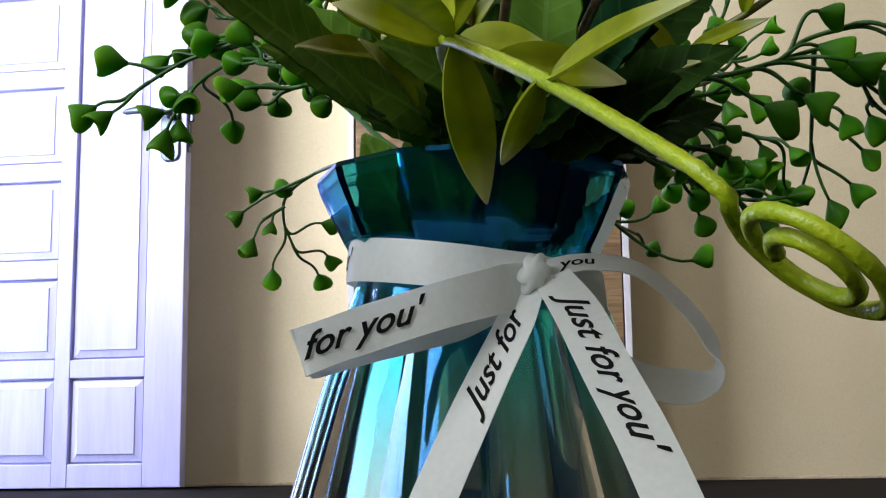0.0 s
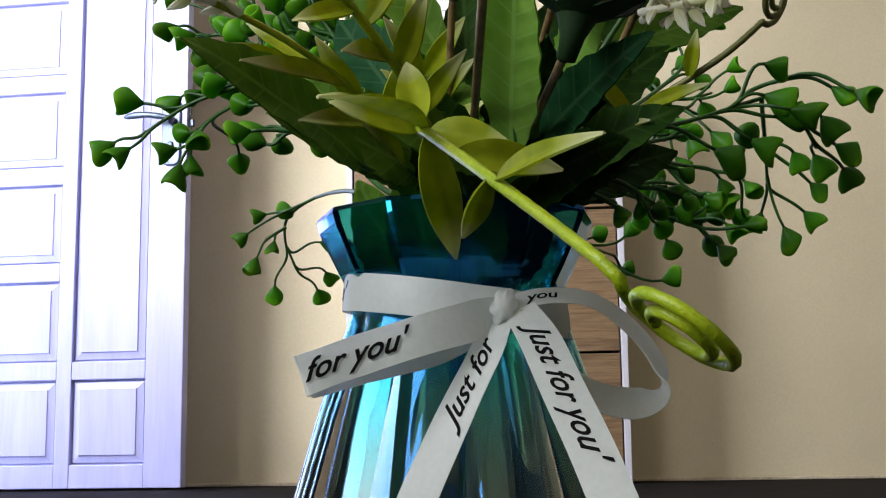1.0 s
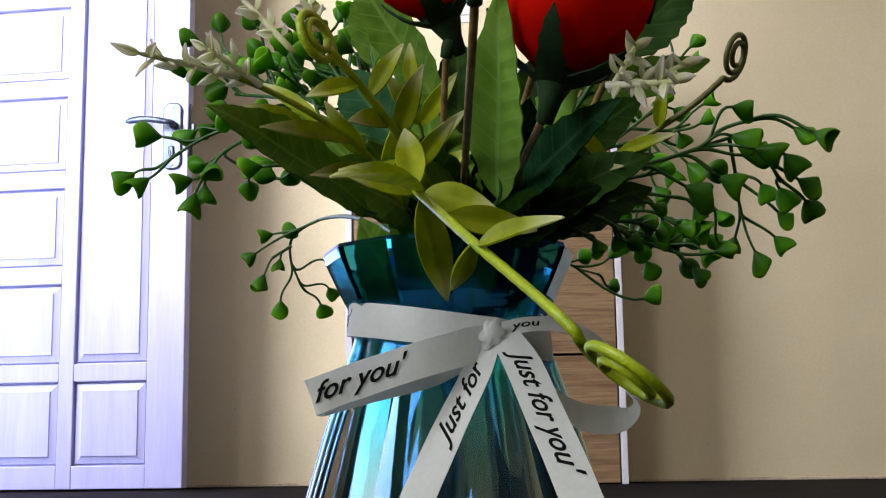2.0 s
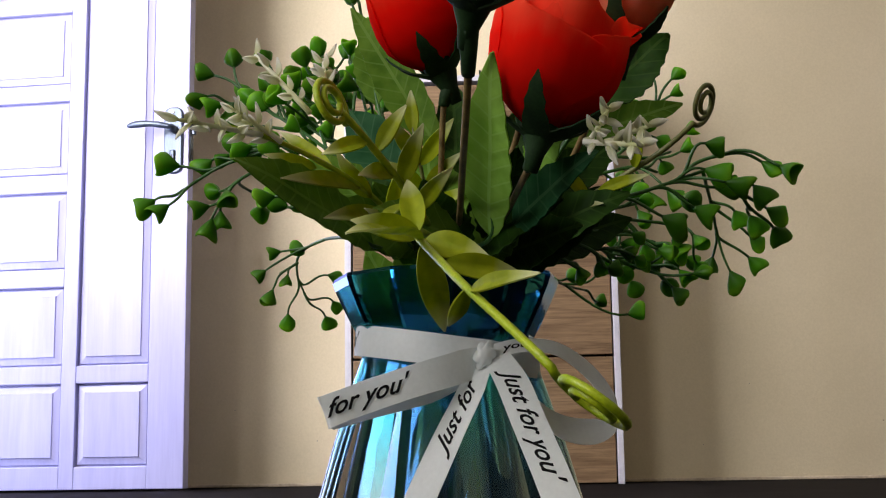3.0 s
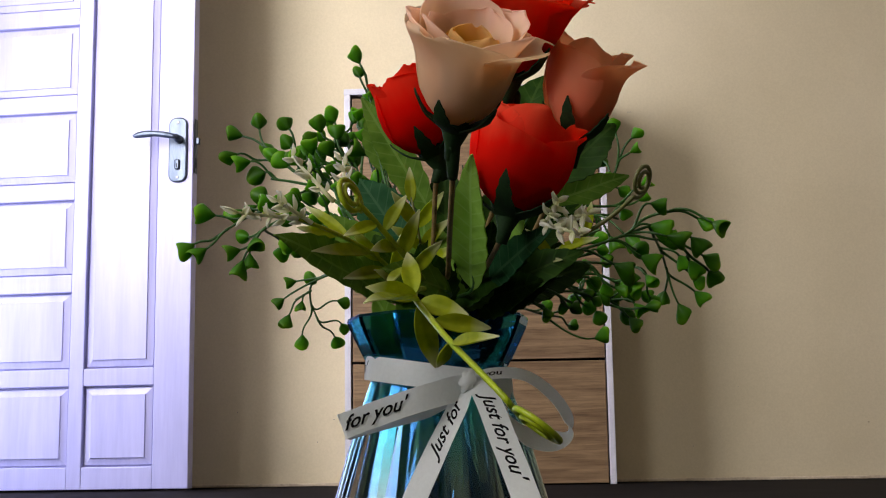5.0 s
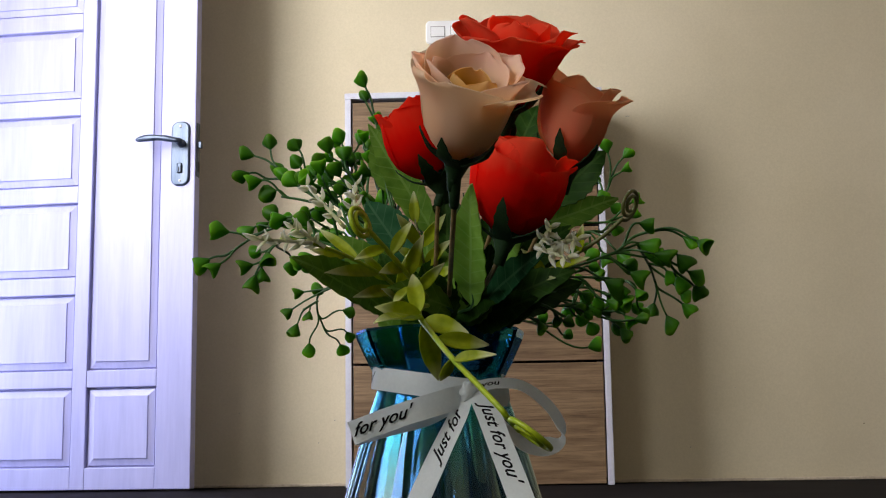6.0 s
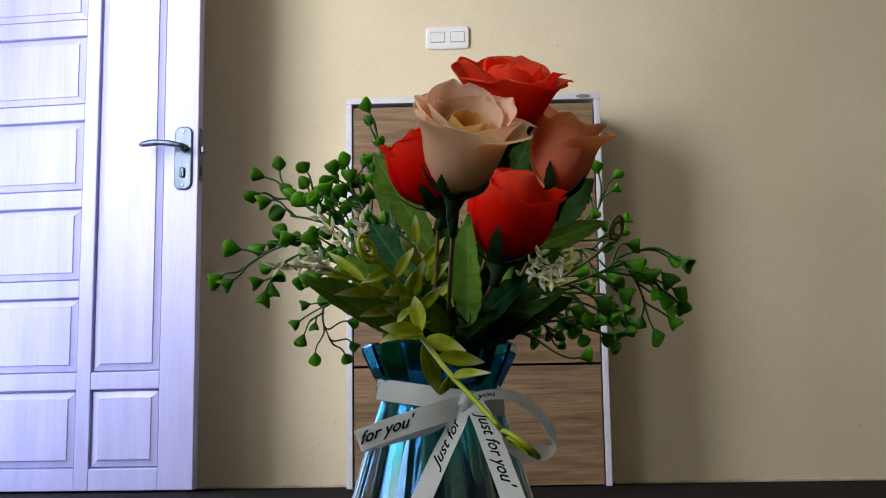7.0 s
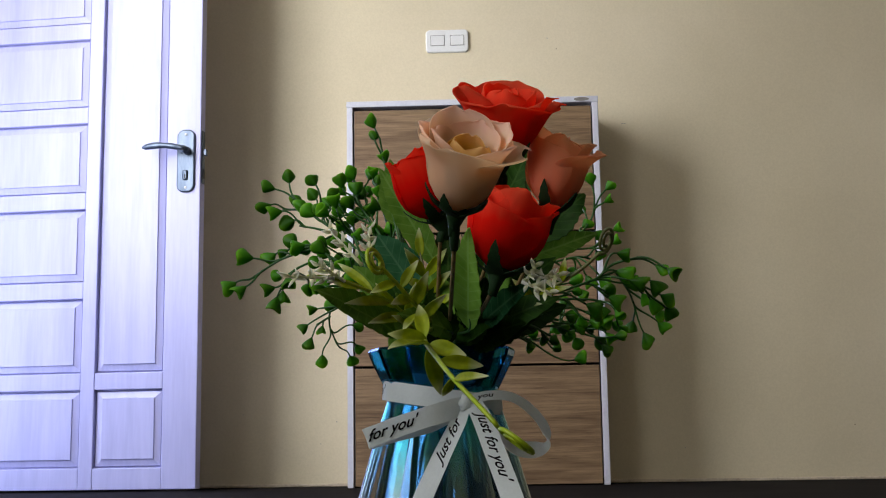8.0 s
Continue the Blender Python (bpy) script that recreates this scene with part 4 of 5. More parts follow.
bud_spray('drooping green plastic spray of cup-shaped buds over the rim',
    [[(-0.0108, 0.3100, 0.1280), (-0.0395, 0.4000, 0.1644), (-0.0699, 0.5000, 0.1852), (-0.0927, 0.5550, 0.1870), (-0.0959, 0.5650, 0.1773), (-0.0929, 0.5700, 0.1676)],
     [(-0.0945, 0.5600, 0.1828), (-0.0997, 0.5600, 0.1797), (-0.1046, 0.5600, 0.1769)]],
    [(-0.1056, 0.5500, 0.1867, 0.85), (-0.1075, 0.5200, 0.1710, 0.85), (-0.1009, 0.5600, 0.1732, 0.75), (-0.1083, 0.5500, 0.1629, 1.05), (-0.1027, 0.5760, 0.1532, 1.00), (-0.0841, 0.6000, 0.1547, 1.05), (-0.0780, 0.5900, 0.1625, 0.90), (-0.0777, 0.5800, 0.1776, 0.90), (-0.0928, 0.5500, 0.1885, 1.00)])
bud_spray('dense green plastic bud spray between the leaves',
    [[(-0.0082, 0.3100, 0.1265), (-0.0276, 0.3500, 0.1711), (-0.0515, 0.3900, 0.2031), (-0.0704, 0.4100, 0.2205)],
     [(-0.0369, 0.3700, 0.1851), (-0.0549, 0.3900, 0.1932), (-0.0692, 0.4000, 0.2017)],
     [(-0.0330, 0.3600, 0.1788), (-0.0383, 0.3900, 0.2095), (-0.0432, 0.4100, 0.2268)]],
    [(-0.0496, 0.4177, 0.2079, 1.03), (-0.0398, 0.3717, 0.1932, 0.89), (-0.0336, 0.4241, 0.2125, 0.78), (-0.0559, 0.4026, 0.2258, 0.92), (-0.0768, 0.3868, 0.2245, 1.02), (-0.0421, 0.4178, 0.2320, 0.79), (-0.0454, 0.3701, 0.2241, 1.01), (-0.0721, 0.4289, 0.2325, 1.01), (-0.0650, 0.4024, 0.1968, 0.95), (-0.0703, 0.4114, 0.1992, 1.04), (-0.0337, 0.3917, 0.2211, 0.80), (-0.0704, 0.3881, 0.2307, 0.93), (-0.0778, 0.3903, 0.2066, 0.84), (-0.0373, 0.3889, 0.2134, 0.89), (-0.0462, 0.4285, 0.2385, 0.76), (-0.0393, 0.3711, 0.1961, 0.99)])
bud_spray('tangled green plastic bud spray low among the leaves',
    [[(-0.0074, 0.3050, 0.1262), (-0.0308, 0.3300, 0.1611), (-0.0550, 0.3600, 0.1824), (-0.0733, 0.3800, 0.1921)],
     [(-0.0411, 0.3450, 0.1708), (-0.0528, 0.3700, 0.1951), (-0.0597, 0.3900, 0.2116)],
     [(-0.0342, 0.3350, 0.1648), (-0.0477, 0.3500, 0.1762), (-0.0644, 0.3600, 0.1763)]],
    [(-0.0619, 0.3505, 0.1877, 0.76), (-0.0712, 0.3618, 0.1752, 0.98), (-0.0400, 0.3707, 0.1762, 0.86), (-0.0559, 0.3565, 0.1810, 0.97), (-0.0440, 0.3522, 0.1770, 1.03), (-0.0783, 0.3866, 0.2029, 1.03), (-0.0669, 0.3827, 0.1790, 0.84), (-0.0645, 0.3547, 0.2036, 0.79), (-0.0493, 0.3597, 0.1729, 0.76), (-0.0377, 0.3744, 0.1925, 0.82), (-0.0552, 0.3773, 0.1819, 0.88), (-0.0752, 0.3520, 0.1755, 0.90), (-0.0458, 0.3939, 0.2118, 1.03), (-0.0514, 0.3564, 0.1804, 0.88), (-0.0733, 0.3677, 0.1802, 0.89)])
# right-hand sprays
bud_spray('glossy green plastic spray of cup-shaped buds in the vase',
    [[(-0.0043, 0.2700, 0.1251), (0.0144, 0.2700, 0.1411), (0.0343, 0.3000, 0.1579), (0.0620, 0.3300, 0.1698), (0.0875, 0.3450, 0.1805), (0.0948, 0.3500, 0.1827)],
     [(0.0875, 0.3450, 0.1799), (0.0996, 0.4000, 0.1766), (0.1059, 0.4300, 0.1717)],
     [(0.0906, 0.3450, 0.1811), (0.1000, 0.3500, 0.1748), (0.1070, 0.3600, 0.1682)],
     [(0.0779, 0.3400, 0.1769), (0.0866, 0.3500, 0.1850), (0.1000, 0.3450, 0.1880)]],
    [(0.0741, 0.3300, 0.1588, 1.45), (0.0865, 0.3400, 0.1640, 1.15), (0.0955, 0.3400, 0.1729, 1.25), (0.0918, 0.3400, 0.1782, 1.25), (0.0980, 0.3350, 0.1728, 1.20), (0.1096, 0.3520, 0.1727, 1.20), (0.1162, 0.3600, 0.1667, 1.05), (0.1181, 0.3670, 0.1603, 1.10), (0.1239, 0.4400, 0.1597, 1.10), (0.1129, 0.4300, 0.1511, 1.15), (0.1062, 0.4500, 0.1611, 1.00), (0.1102, 0.3700, 0.1649, 1.05), (0.1118, 0.3450, 0.1813, 0.95), (0.1171, 0.3380, 0.1786, 1.00), (0.0913, 0.3400, 0.1889, 1.00), (0.1081, 0.3900, 0.1709, 1.00), (0.0830, 0.3500, 0.1705, 1.00), (0.1164, 0.4000, 0.1627, 0.90)])
bud_spray('drooping green plastic spray of cup-shaped buds over the rim',
    [[(-0.0047, 0.3000, 0.1258), (0.0167, 0.3300, 0.1438), (0.0391, 0.3800, 0.1607), (0.0630, 0.4100, 0.1602), (0.0768, 0.4200, 0.1559)],
     [(0.0391, 0.3800, 0.1607), (0.0665, 0.4100, 0.1685), (0.0837, 0.4200, 0.1625)],
     [(0.0228, 0.3600, 0.1495), (0.0408, 0.4600, 0.1551), (0.0536, 0.5000, 0.1571)]],
    [(0.0444, 0.4500, 0.1570, 0.85), (0.0629, 0.5260, 0.1546, 0.90), (0.0756, 0.4800, 0.1437, 1.10), (0.0721, 0.4500, 0.1519, 1.00), (0.0841, 0.4300, 0.1499, 1.15), (0.0874, 0.4200, 0.1446, 1.00), (0.0888, 0.4100, 0.1507, 0.95), (0.0865, 0.4100, 0.1611, 1.15), (0.0772, 0.4200, 0.1579, 0.95), (0.0857, 0.4300, 0.1591, 1.00), (0.0587, 0.4700, 0.1615, 0.85), (0.0676, 0.4300, 0.1649, 0.95), (0.0946, 0.4300, 0.1600, 0.90), (0.0609, 0.4300, 0.1709, 0.90), (0.0811, 0.4200, 0.1643, 1.00)])
bud_spray('glossy green plastic spray of cup-shaped buds in the vase',
    [[(-0.0040, 0.3200, 0.1286), (0.0200, 0.3600, 0.1652), (0.0510, 0.4200, 0.1955), (0.0738, 0.4500, 0.2174), (0.0838, 0.4600, 0.2298), (0.0866, 0.4600, 0.2388)],
     [(0.0510, 0.4200, 0.1955), (0.0721, 0.4300, 0.2018), (0.0831, 0.4400, 0.2013)],
     [(0.0660, 0.4400, 0.2087), (0.0806, 0.4500, 0.2101), (0.0922, 0.4600, 0.2151)]],
    [(0.0963, 0.4600, 0.2514, 0.90), (0.0948, 0.4550, 0.2417, 0.75), (0.0846, 0.4600, 0.2558, 1.00), (0.0997, 0.4500, 0.2225, 0.85), (0.0977, 0.4500, 0.2143, 0.85), (0.0808, 0.4600, 0.2269, 0.90), (0.0795, 0.4300, 0.1867, 1.10), (0.0875, 0.4200, 0.1859, 1.15), (0.0786, 0.4700, 0.2391, 0.90), (0.0875, 0.4500, 0.2063, 0.90), (0.0690, 0.4400, 0.1946, 0.90), (0.0748, 0.4300, 0.1792, 1.00), (0.0881, 0.4600, 0.2206, 0.85), (0.0692, 0.4600, 0.2192, 0.85)])
bud_spray('sparse green plastic bud spray among the leaves',
    [[(-0.0049, 0.3300, 0.1293), (-0.0024, 0.3800, 0.1680), (-0.0169, 0.4200, 0.1969), (-0.0265, 0.4400, 0.2142)],
     [(-0.0024, 0.3800, 0.1680), (0.0136, 0.4200, 0.1928), (0.0239, 0.4300, 0.1976)]],
    [(-0.0316, 0.4400, 0.2250, 0.90), (-0.0204, 0.4400, 0.2212, 0.80), (-0.0260, 0.4300, 0.2038, 0.90), (0.0207, 0.4300, 0.2063, 0.80), (0.0325, 0.4300, 0.1974, 0.80)])
bud_spray('dense green plastic bud spray over the rim',
    [[(-0.0044, 0.3000, 0.1258), (0.0184, 0.3100, 0.1492), (0.0450, 0.3600, 0.1663), (0.0726, 0.4000, 0.1722), (0.0882, 0.4100, 0.1714)],
     [(0.0289, 0.3300, 0.1570), (0.0487, 0.3700, 0.1753), (0.0699, 0.4000, 0.1888)],
     [(0.0384, 0.3500, 0.1621), (0.0591, 0.4000, 0.1576), (0.0727, 0.4100, 0.1533)]],
    [(0.0977, 0.4283, 0.1573, 0.89), (0.0712, 0.3935, 0.1591, 0.84), (0.0677, 0.3864, 0.1812, 1.05), (0.0929, 0.3950, 0.1629, 0.85), (0.0546, 0.4147, 0.1802, 1.01), (0.0667, 0.4142, 0.1591, 0.96), (0.0785, 0.3854, 0.1570, 0.96), (0.0633, 0.4139, 0.1712, 0.96), (0.0629, 0.4055, 0.1519, 0.92), (0.0492, 0.3775, 0.1649, 0.95), (0.0708, 0.4053, 0.1569, 0.99), (0.0661, 0.4116, 0.1645, 1.00), (0.0665, 0.4209, 0.1575, 0.96), (0.0933, 0.3963, 0.1501, 0.91), (0.0581, 0.4256, 0.1584, 0.89), (0.0819, 0.4111, 0.1612, 0.80), (0.0858, 0.4066, 0.1661, 0.88)])
# roses: calyx foot, axis through the top, opening
rose('open_red', 'open coral-red cloth rose at the top of the bouquet', (0.0252, 0.2140, 0.2121), (0.0292, 0.2020, 0.2380), [(0.0263, 0.2220, 0.2027), (0.0178, 0.2550, 0.1717), (0.0018, 0.2900, 0.1404), (-0.0031, 0.2970, 0.1298)])
rose('cream', 'open cream and pale pink cloth rose on a dark stem', (0.0069, 0.1580, 0.1797), (0.0125, 0.1424, 0.2055), [(0.0054, 0.1680, 0.1659), (0.0037, 0.1900, 0.1551), (0.0005, 0.2500, 0.1460), (-0.0028, 0.2900, 0.1321)])
rose('red_bud', 'half-open scarlet cloth rose bud, dark sepals', (-0.0044, 0.2620, 0.1958), (-0.0190, 0.2555, 0.2280), [(-0.0040, 0.2640, 0.1852), (-0.0056, 0.2750, 0.1668), (-0.0069, 0.2880, 0.1488), (-0.0063, 0.2930, 0.1296)])
rose('red', 'closed red cloth rose with dusky petal edges', (0.0231, 0.2070, 0.1618), (0.0322, 0.2040, 0.1976), [(0.0200, 0.2110, 0.1530), (0.0135, 0.2400, 0.1460), (0.0017, 0.2850, 0.1386), (-0.0026, 0.2970, 0.1270)])
rose('peach', 'half-open peach cloth rose with pointed petal tips', (0.0478, 0.2260, 0.1920), (0.0522, 0.2180, 0.2206), [(0.0425, 0.2300, 0.1804), (0.0282, 0.2650, 0.1566), (0.0043, 0.2900, 0.1390), (-0.0026, 0.2980, 0.1270)])
# broad rose leaves
rose_leaf('pale green serrated cloth leaf standing upright', (0.0096, 0.2420, 0.1400), (0.0110, 0.1910, 0.1786), 0.0082, (-0.35, -1.05, 0.05), LEAF_LIGHT, 0.05, 0.25, 1)
rose_leaf('broad green cloth leaf reaching out over the rim', (-0.0245, 0.2450, 0.1389), (-0.0541, 0.1930, 0.1538), 0.0093, (-0.25, -0.90, 0.30), LEAF, 0.14, 0.25, 1)
rose_leaf('dark serrated cloth leaf beside the peach rose', (0.0413, 0.2700, 0.1859), (0.0668, 0.2700, 0.2082), 0.0109, (-0.30, -1.00, 0.09), LEAF_SHADED, 0.08, 0.25, 1)
rose_leaf('broad serrated green cloth leaf on its stalk', (0.0332, 0.2900, 0.1780), (0.0747, 0.3000, 0.1940), 0.0077, (-0.10, -0.75, 0.20), LEAF, 0.10, 0.25, 1)
rose_leaf('blue-green cloth leaf bent over the vase mouth', (0.0160, 0.2450, 0.1426), (0.0369, 0.2050, 0.1560), 0.0068, (-0.40, -0.95, 0.11), LEAF_BLUE, 0.20, 0.25, 1)
rose_leaf('broad serrated green cloth leaf on its stalk', (0.0113, 0.2620, 0.1417), (0.0173, 0.2250, 0.1621), 0.0093, (0.20, -1.10, 0.05), LEAF_SHADED, 0.10, 0.25, 1)
rose_leaf('broad serrated green cloth leaf on its stalk', (0.0022, 0.2700, 0.1408), (0.0289, 0.2250, 0.1479), 0.0093, (-0.20, -0.90, 0.15), LEAF_SHADED, 0.15, 0.25, 1)
rose_leaf('broad serrated green cloth leaf on its stalk', (0.0060, 0.2800, 0.1400), (0.0528, 0.2700, 0.1581), 0.0099, (-0.20, -0.75, 0.19), LEAF_SHADED, 0.12, 0.25, 1)
rose_leaf('broad serrated green cloth leaf on its stalk', (-0.0060, 0.2700, 0.1387), (-0.0106, 0.2900, 0.1775), 0.0124, (-0.20, -1.10, 0.05), LEAF, 0.08, 0.25, 1)
rose_leaf('broad serrated green cloth leaf on its stalk', (-0.0139, 0.2650, 0.1411), (-0.0370, 0.2400, 0.1509), 0.0093, (-0.30, -0.85, 0.30), LEAF, 0.15, 0.25, 1)
rose_leaf('blue-green cloth leaf behind the sprigs', (-0.0170, 0.3000, 0.1646), (-0.0384, 0.3100, 0.1973), 0.0118, (-0.30, -1.05, 0.21), LEAF_BLUE, 0.12, 0.25, 1)
rose_leaf('broad serrated green cloth leaf on its stalk', (-0.0186, 0.3000, 0.1531), (-0.0298, 0.3200, 0.1883), 0.0112, (-0.20, -1.05, 0.22), LEAF, 0.08, 0.25, 1)
rose_leaf('broad serrated green cloth leaf on its stalk', (0.0200, 0.2900, 0.1513), (0.0308, 0.3000, 0.1897), 0.0124, (-0.30, -1.05, 0.05), LEAF, 0.08, 0.25, 1)
rose_leaf('green cloth leaf behind the cream rose', (0.0238, 0.2800, 0.2007), (0.0403, 0.2900, 0.2343), 0.0124, (-0.30, -1.05, 0.05), LEAF_SHADED, 0.06, 0.25, 1)
rose_leaf('broad serrated green cloth leaf on its stalk', (0.0228, 0.2400, 0.1563), (0.0292, 0.2150, 0.1655), 0.0068, (-0.20, -1.05, 0.10), LEAF_LIGHT, 0.20, 0.25, 1)
rose_leaf('broad serrated green cloth leaf on its stalk', (-0.0312, 0.3400, 0.2070), (-0.0355, 0.3600, 0.2489), 0.0081, (-0.30, -1.05, 0.18), LEAF, 0.05, 0.25, 1)
rose_leaf('broad serrated green cloth leaf on its stalk', (0.0015, 0.2500, 0.1394), (-0.0216, 0.2250, 0.1463), 0.0087, (-0.20, -0.85, 0.32), LEAF, 0.20, 0.25, 1)
rose_leaf('broad serrated green cloth leaf on its stalk', (0.0142, 0.2900, 0.1416), (0.0451, 0.3300, 0.1507), 0.0081, (-0.10, -0.75, 0.20), LEAF_SHADED, 0.12, 0.25, 1)
rose_leaf('broad serrated green cloth leaf on its stalk', (-0.0078, 0.2800, 0.1397), (-0.0247, 0.2500, 0.1584), 0.0099, (-0.30, -1.05, 0.22), LEAF, 0.12, 0.25, 1)
rose_leaf('broad serrated green cloth leaf on its stalk', (-0.0114, 0.2700, 0.1410), (-0.0448, 0.2350, 0.1497), 0.0081, (-0.25, -1.00, 0.25), LEAF, 0.12, 0.25, 1)
rose_leaf('broad serrated green cloth leaf on its stalk', (-0.0016, 0.2600, 0.1351), (-0.0096, 0.2400, 0.1569), 0.0099, (-0.10, -1.10, 0.22), LEAF_SHADED, 0.10, 0.25, 1)
rose_leaf('broad serrated green cloth leaf on its stalk', (0.0050, 0.2650, 0.1367), (0.0228, 0.2350, 0.1569), 0.0093, (-0.20, -1.10, 0.07), LEAF, 0.10, 0.25, 1)
rose_leaf('broad serrated green cloth leaf on its stalk', (0.0089, 0.2700, 0.1371), (0.0354, 0.2400, 0.1430), 0.0093, (-0.20, -1.05, 0.12), LEAF_SHADED, 0.12, 0.25, 1)
rose_leaf('broad serrated green cloth leaf on its stalk', (-0.0208, 0.2900, 0.1493), (-0.0489, 0.2900, 0.1783), 0.0093, (-0.20, -1.05, 0.22), LEAF, 0.10, 0.25, 1)
rose_leaf('broad serrated green cloth leaf on its stalk', (0.0145, 0.2800, 0.1503), (0.0530, 0.2900, 0.1804), 0.0093, (-0.20, -1.05, 0.10), LEAF_SHADED, 0.10, 0.25, 1)
rose_leaf('broad serrated green cloth leaf on its stalk', (0.0307, 0.3000, 0.1868), (0.0585, 0.3000, 0.2052), 0.0099, (-0.20, -1.05, 0.10), LEAF_SHADED, 0.08, 0.25, 1)
# fill for the shaded middle; their near-black green carries that shade
rose_leaf('dark green cloth leaf deep among the stems, shade in its colour', (0.0059, 0.2850, 0.1399), (0.0297, 0.2620, 0.1630), 0.0118, (-0.20, -1.10, 0.07), LEAF_SHADED, 0.08, 0.25, 1)
rose_leaf('dark green cloth leaf deep among the stems, shade in its colour', (0.0100, 0.2850, 0.1398), (0.0446, 0.2720, 0.1530), 0.0112, (-0.20, -1.10, 0.10), LEAF_SHADED, 0.10, 0.25, 1)
rose_leaf('dark green cloth leaf deep among the stems, shade in its colour', (0.0072, 0.2900, 0.1431), (0.0205, 0.2750, 0.1746), 0.0112, (-0.10, -1.10, 0.05), LEAF_SHADED, 0.06, 0.25, 1)
rose_leaf('dark green cloth leaf deep among the stems, shade in its colour', (0.0128, 0.2900, 0.1430), (0.0414, 0.2850, 0.1728), 0.0112, (-0.20, -1.10, 0.07), LEAF_SHADED, 0.08, 0.25, 1)
rose_leaf('dark green cloth leaf deep among the stems, shade in its colour', (-0.0052, 0.2850, 0.1429), (0.0010, 0.2800, 0.1729), 0.0112, (0.00, -1.10, 0.05), LEAF_SHADED, 0.05, 0.25, 1)
rose_leaf('dark green cloth leaf deep among the stems, shade in its colour', (-0.0164, 0.2850, 0.1431), (-0.0297, 0.2800, 0.1679), 0.0105, (-0.20, -1.10, 0.22), LEAF_SHADED, 0.08, 0.25, 1)
rose_leaf('green cloth leaf packed in the mouth of the vase', (-0.0141, 0.2935, 0.1158), (-0.0303, 0.2850, 0.1447), 0.0093, (-0.31, -1.05, 0.18), LEAF, 0.06, 0.25, 1)
rose_leaf('green cloth leaf packed in the mouth of the vase', (-0.0095, 0.2896, 0.1155), (-0.0169, 0.2720, 0.1487), 0.0093, (-0.16, -1.05, 0.18), LEAF, 0.06, 0.25, 1)
rose_leaf('green cloth leaf packed in the mouth of the vase', (-0.0022, 0.2896, 0.1154), (0.0036, 0.2720, 0.1469), 0.0093, (-0.09, -1.05, 0.03), LEAF, 0.06, 0.25, 1)
# from here the mouth leaves take the shade-darkened green
rose_leaf('green cloth leaf packed in the mouth of the vase', (0.0012, 0.2905, 0.1153), (0.0131, 0.2750, 0.1457), 0.0093, (-0.20, -1.05, 0.03), LEAF_SHADED, 0.06, 0.25, 1)
rose_leaf('green cloth leaf packed in the mouth of the vase', (0.0035, 0.2950, 0.1155), (0.0198, 0.2900, 0.1443), 0.0093, (-0.29, -1.05, 0.03), LEAF_SHADED, 0.06, 0.25, 1)
rose_leaf('green cloth leaf packed in the mouth of the vase', (-0.0085, 0.3010, 0.1160), (-0.0148, 0.3100, 0.1541), 0.0093, (-0.11, -1.05, 0.18), LEAF_SHADED, 0.06, 0.25, 1)
rose_leaf('green cloth leaf packed in the mouth of the vase', (-0.0021, 0.3025, 0.1160), (0.0039, 0.3150, 0.1543), 0.0093, (-0.10, -1.05, 0.03), LEAF_SHADED, 0.06, 0.25, 1)
rose_leaf('dark green cloth leaf deep among the stems, shade in its colour', (0.0112, 0.3000, 0.1411), (0.0536, 0.3100, 0.1680), 0.0105, (-0.20, -1.10, 0.07), LEAF_SHADED, 0.08, 0.25, 1)
rose_leaf('dark green cloth leaf deep among the stems, shade in its colour', (0.0140, 0.3100, 0.1443), (0.0596, 0.3300, 0.1609), 0.0099, (-0.20, -1.10, 0.10), LEAF_SHADED, 0.10, 0.25, 1)
rose_leaf('dark green cloth leaf deep among the stems, shade in its colour', (0.0126, 0.3100, 0.1464), (0.0383, 0.3200, 0.1863), 0.0112, (-0.20, -1.10, 0.05), LEAF_SHADED, 0.06, 0.25, 1)
rose_leaf('long mid-green cloth leaf behind the scarlet bud', (-0.0059, 0.2900, 0.1761), (-0.0367, 0.3000, 0.2307), 0.0076, (-0.30, -1.00, 0.25), LEAF, 0.06, 0.25, 1)
rose_leaf('dark green cloth leaf behind the wire stems', (-0.0008, 0.2850, 0.1640), (-0.0023, 0.3050, 0.2050), 0.0080, (-0.10, -1.05, 0.20), LEAF_SHADED, 0.05, 0.25, 1)
rose_leaf('broad dark cloth leaf behind the upright pale leaf', (0.0110, 0.2700, 0.1480), (0.0215, 0.2750, 0.1890), 0.0090, (-0.10, -1.05, 0.05), LEAF_SHADED, 0.06, 0.25, 1)
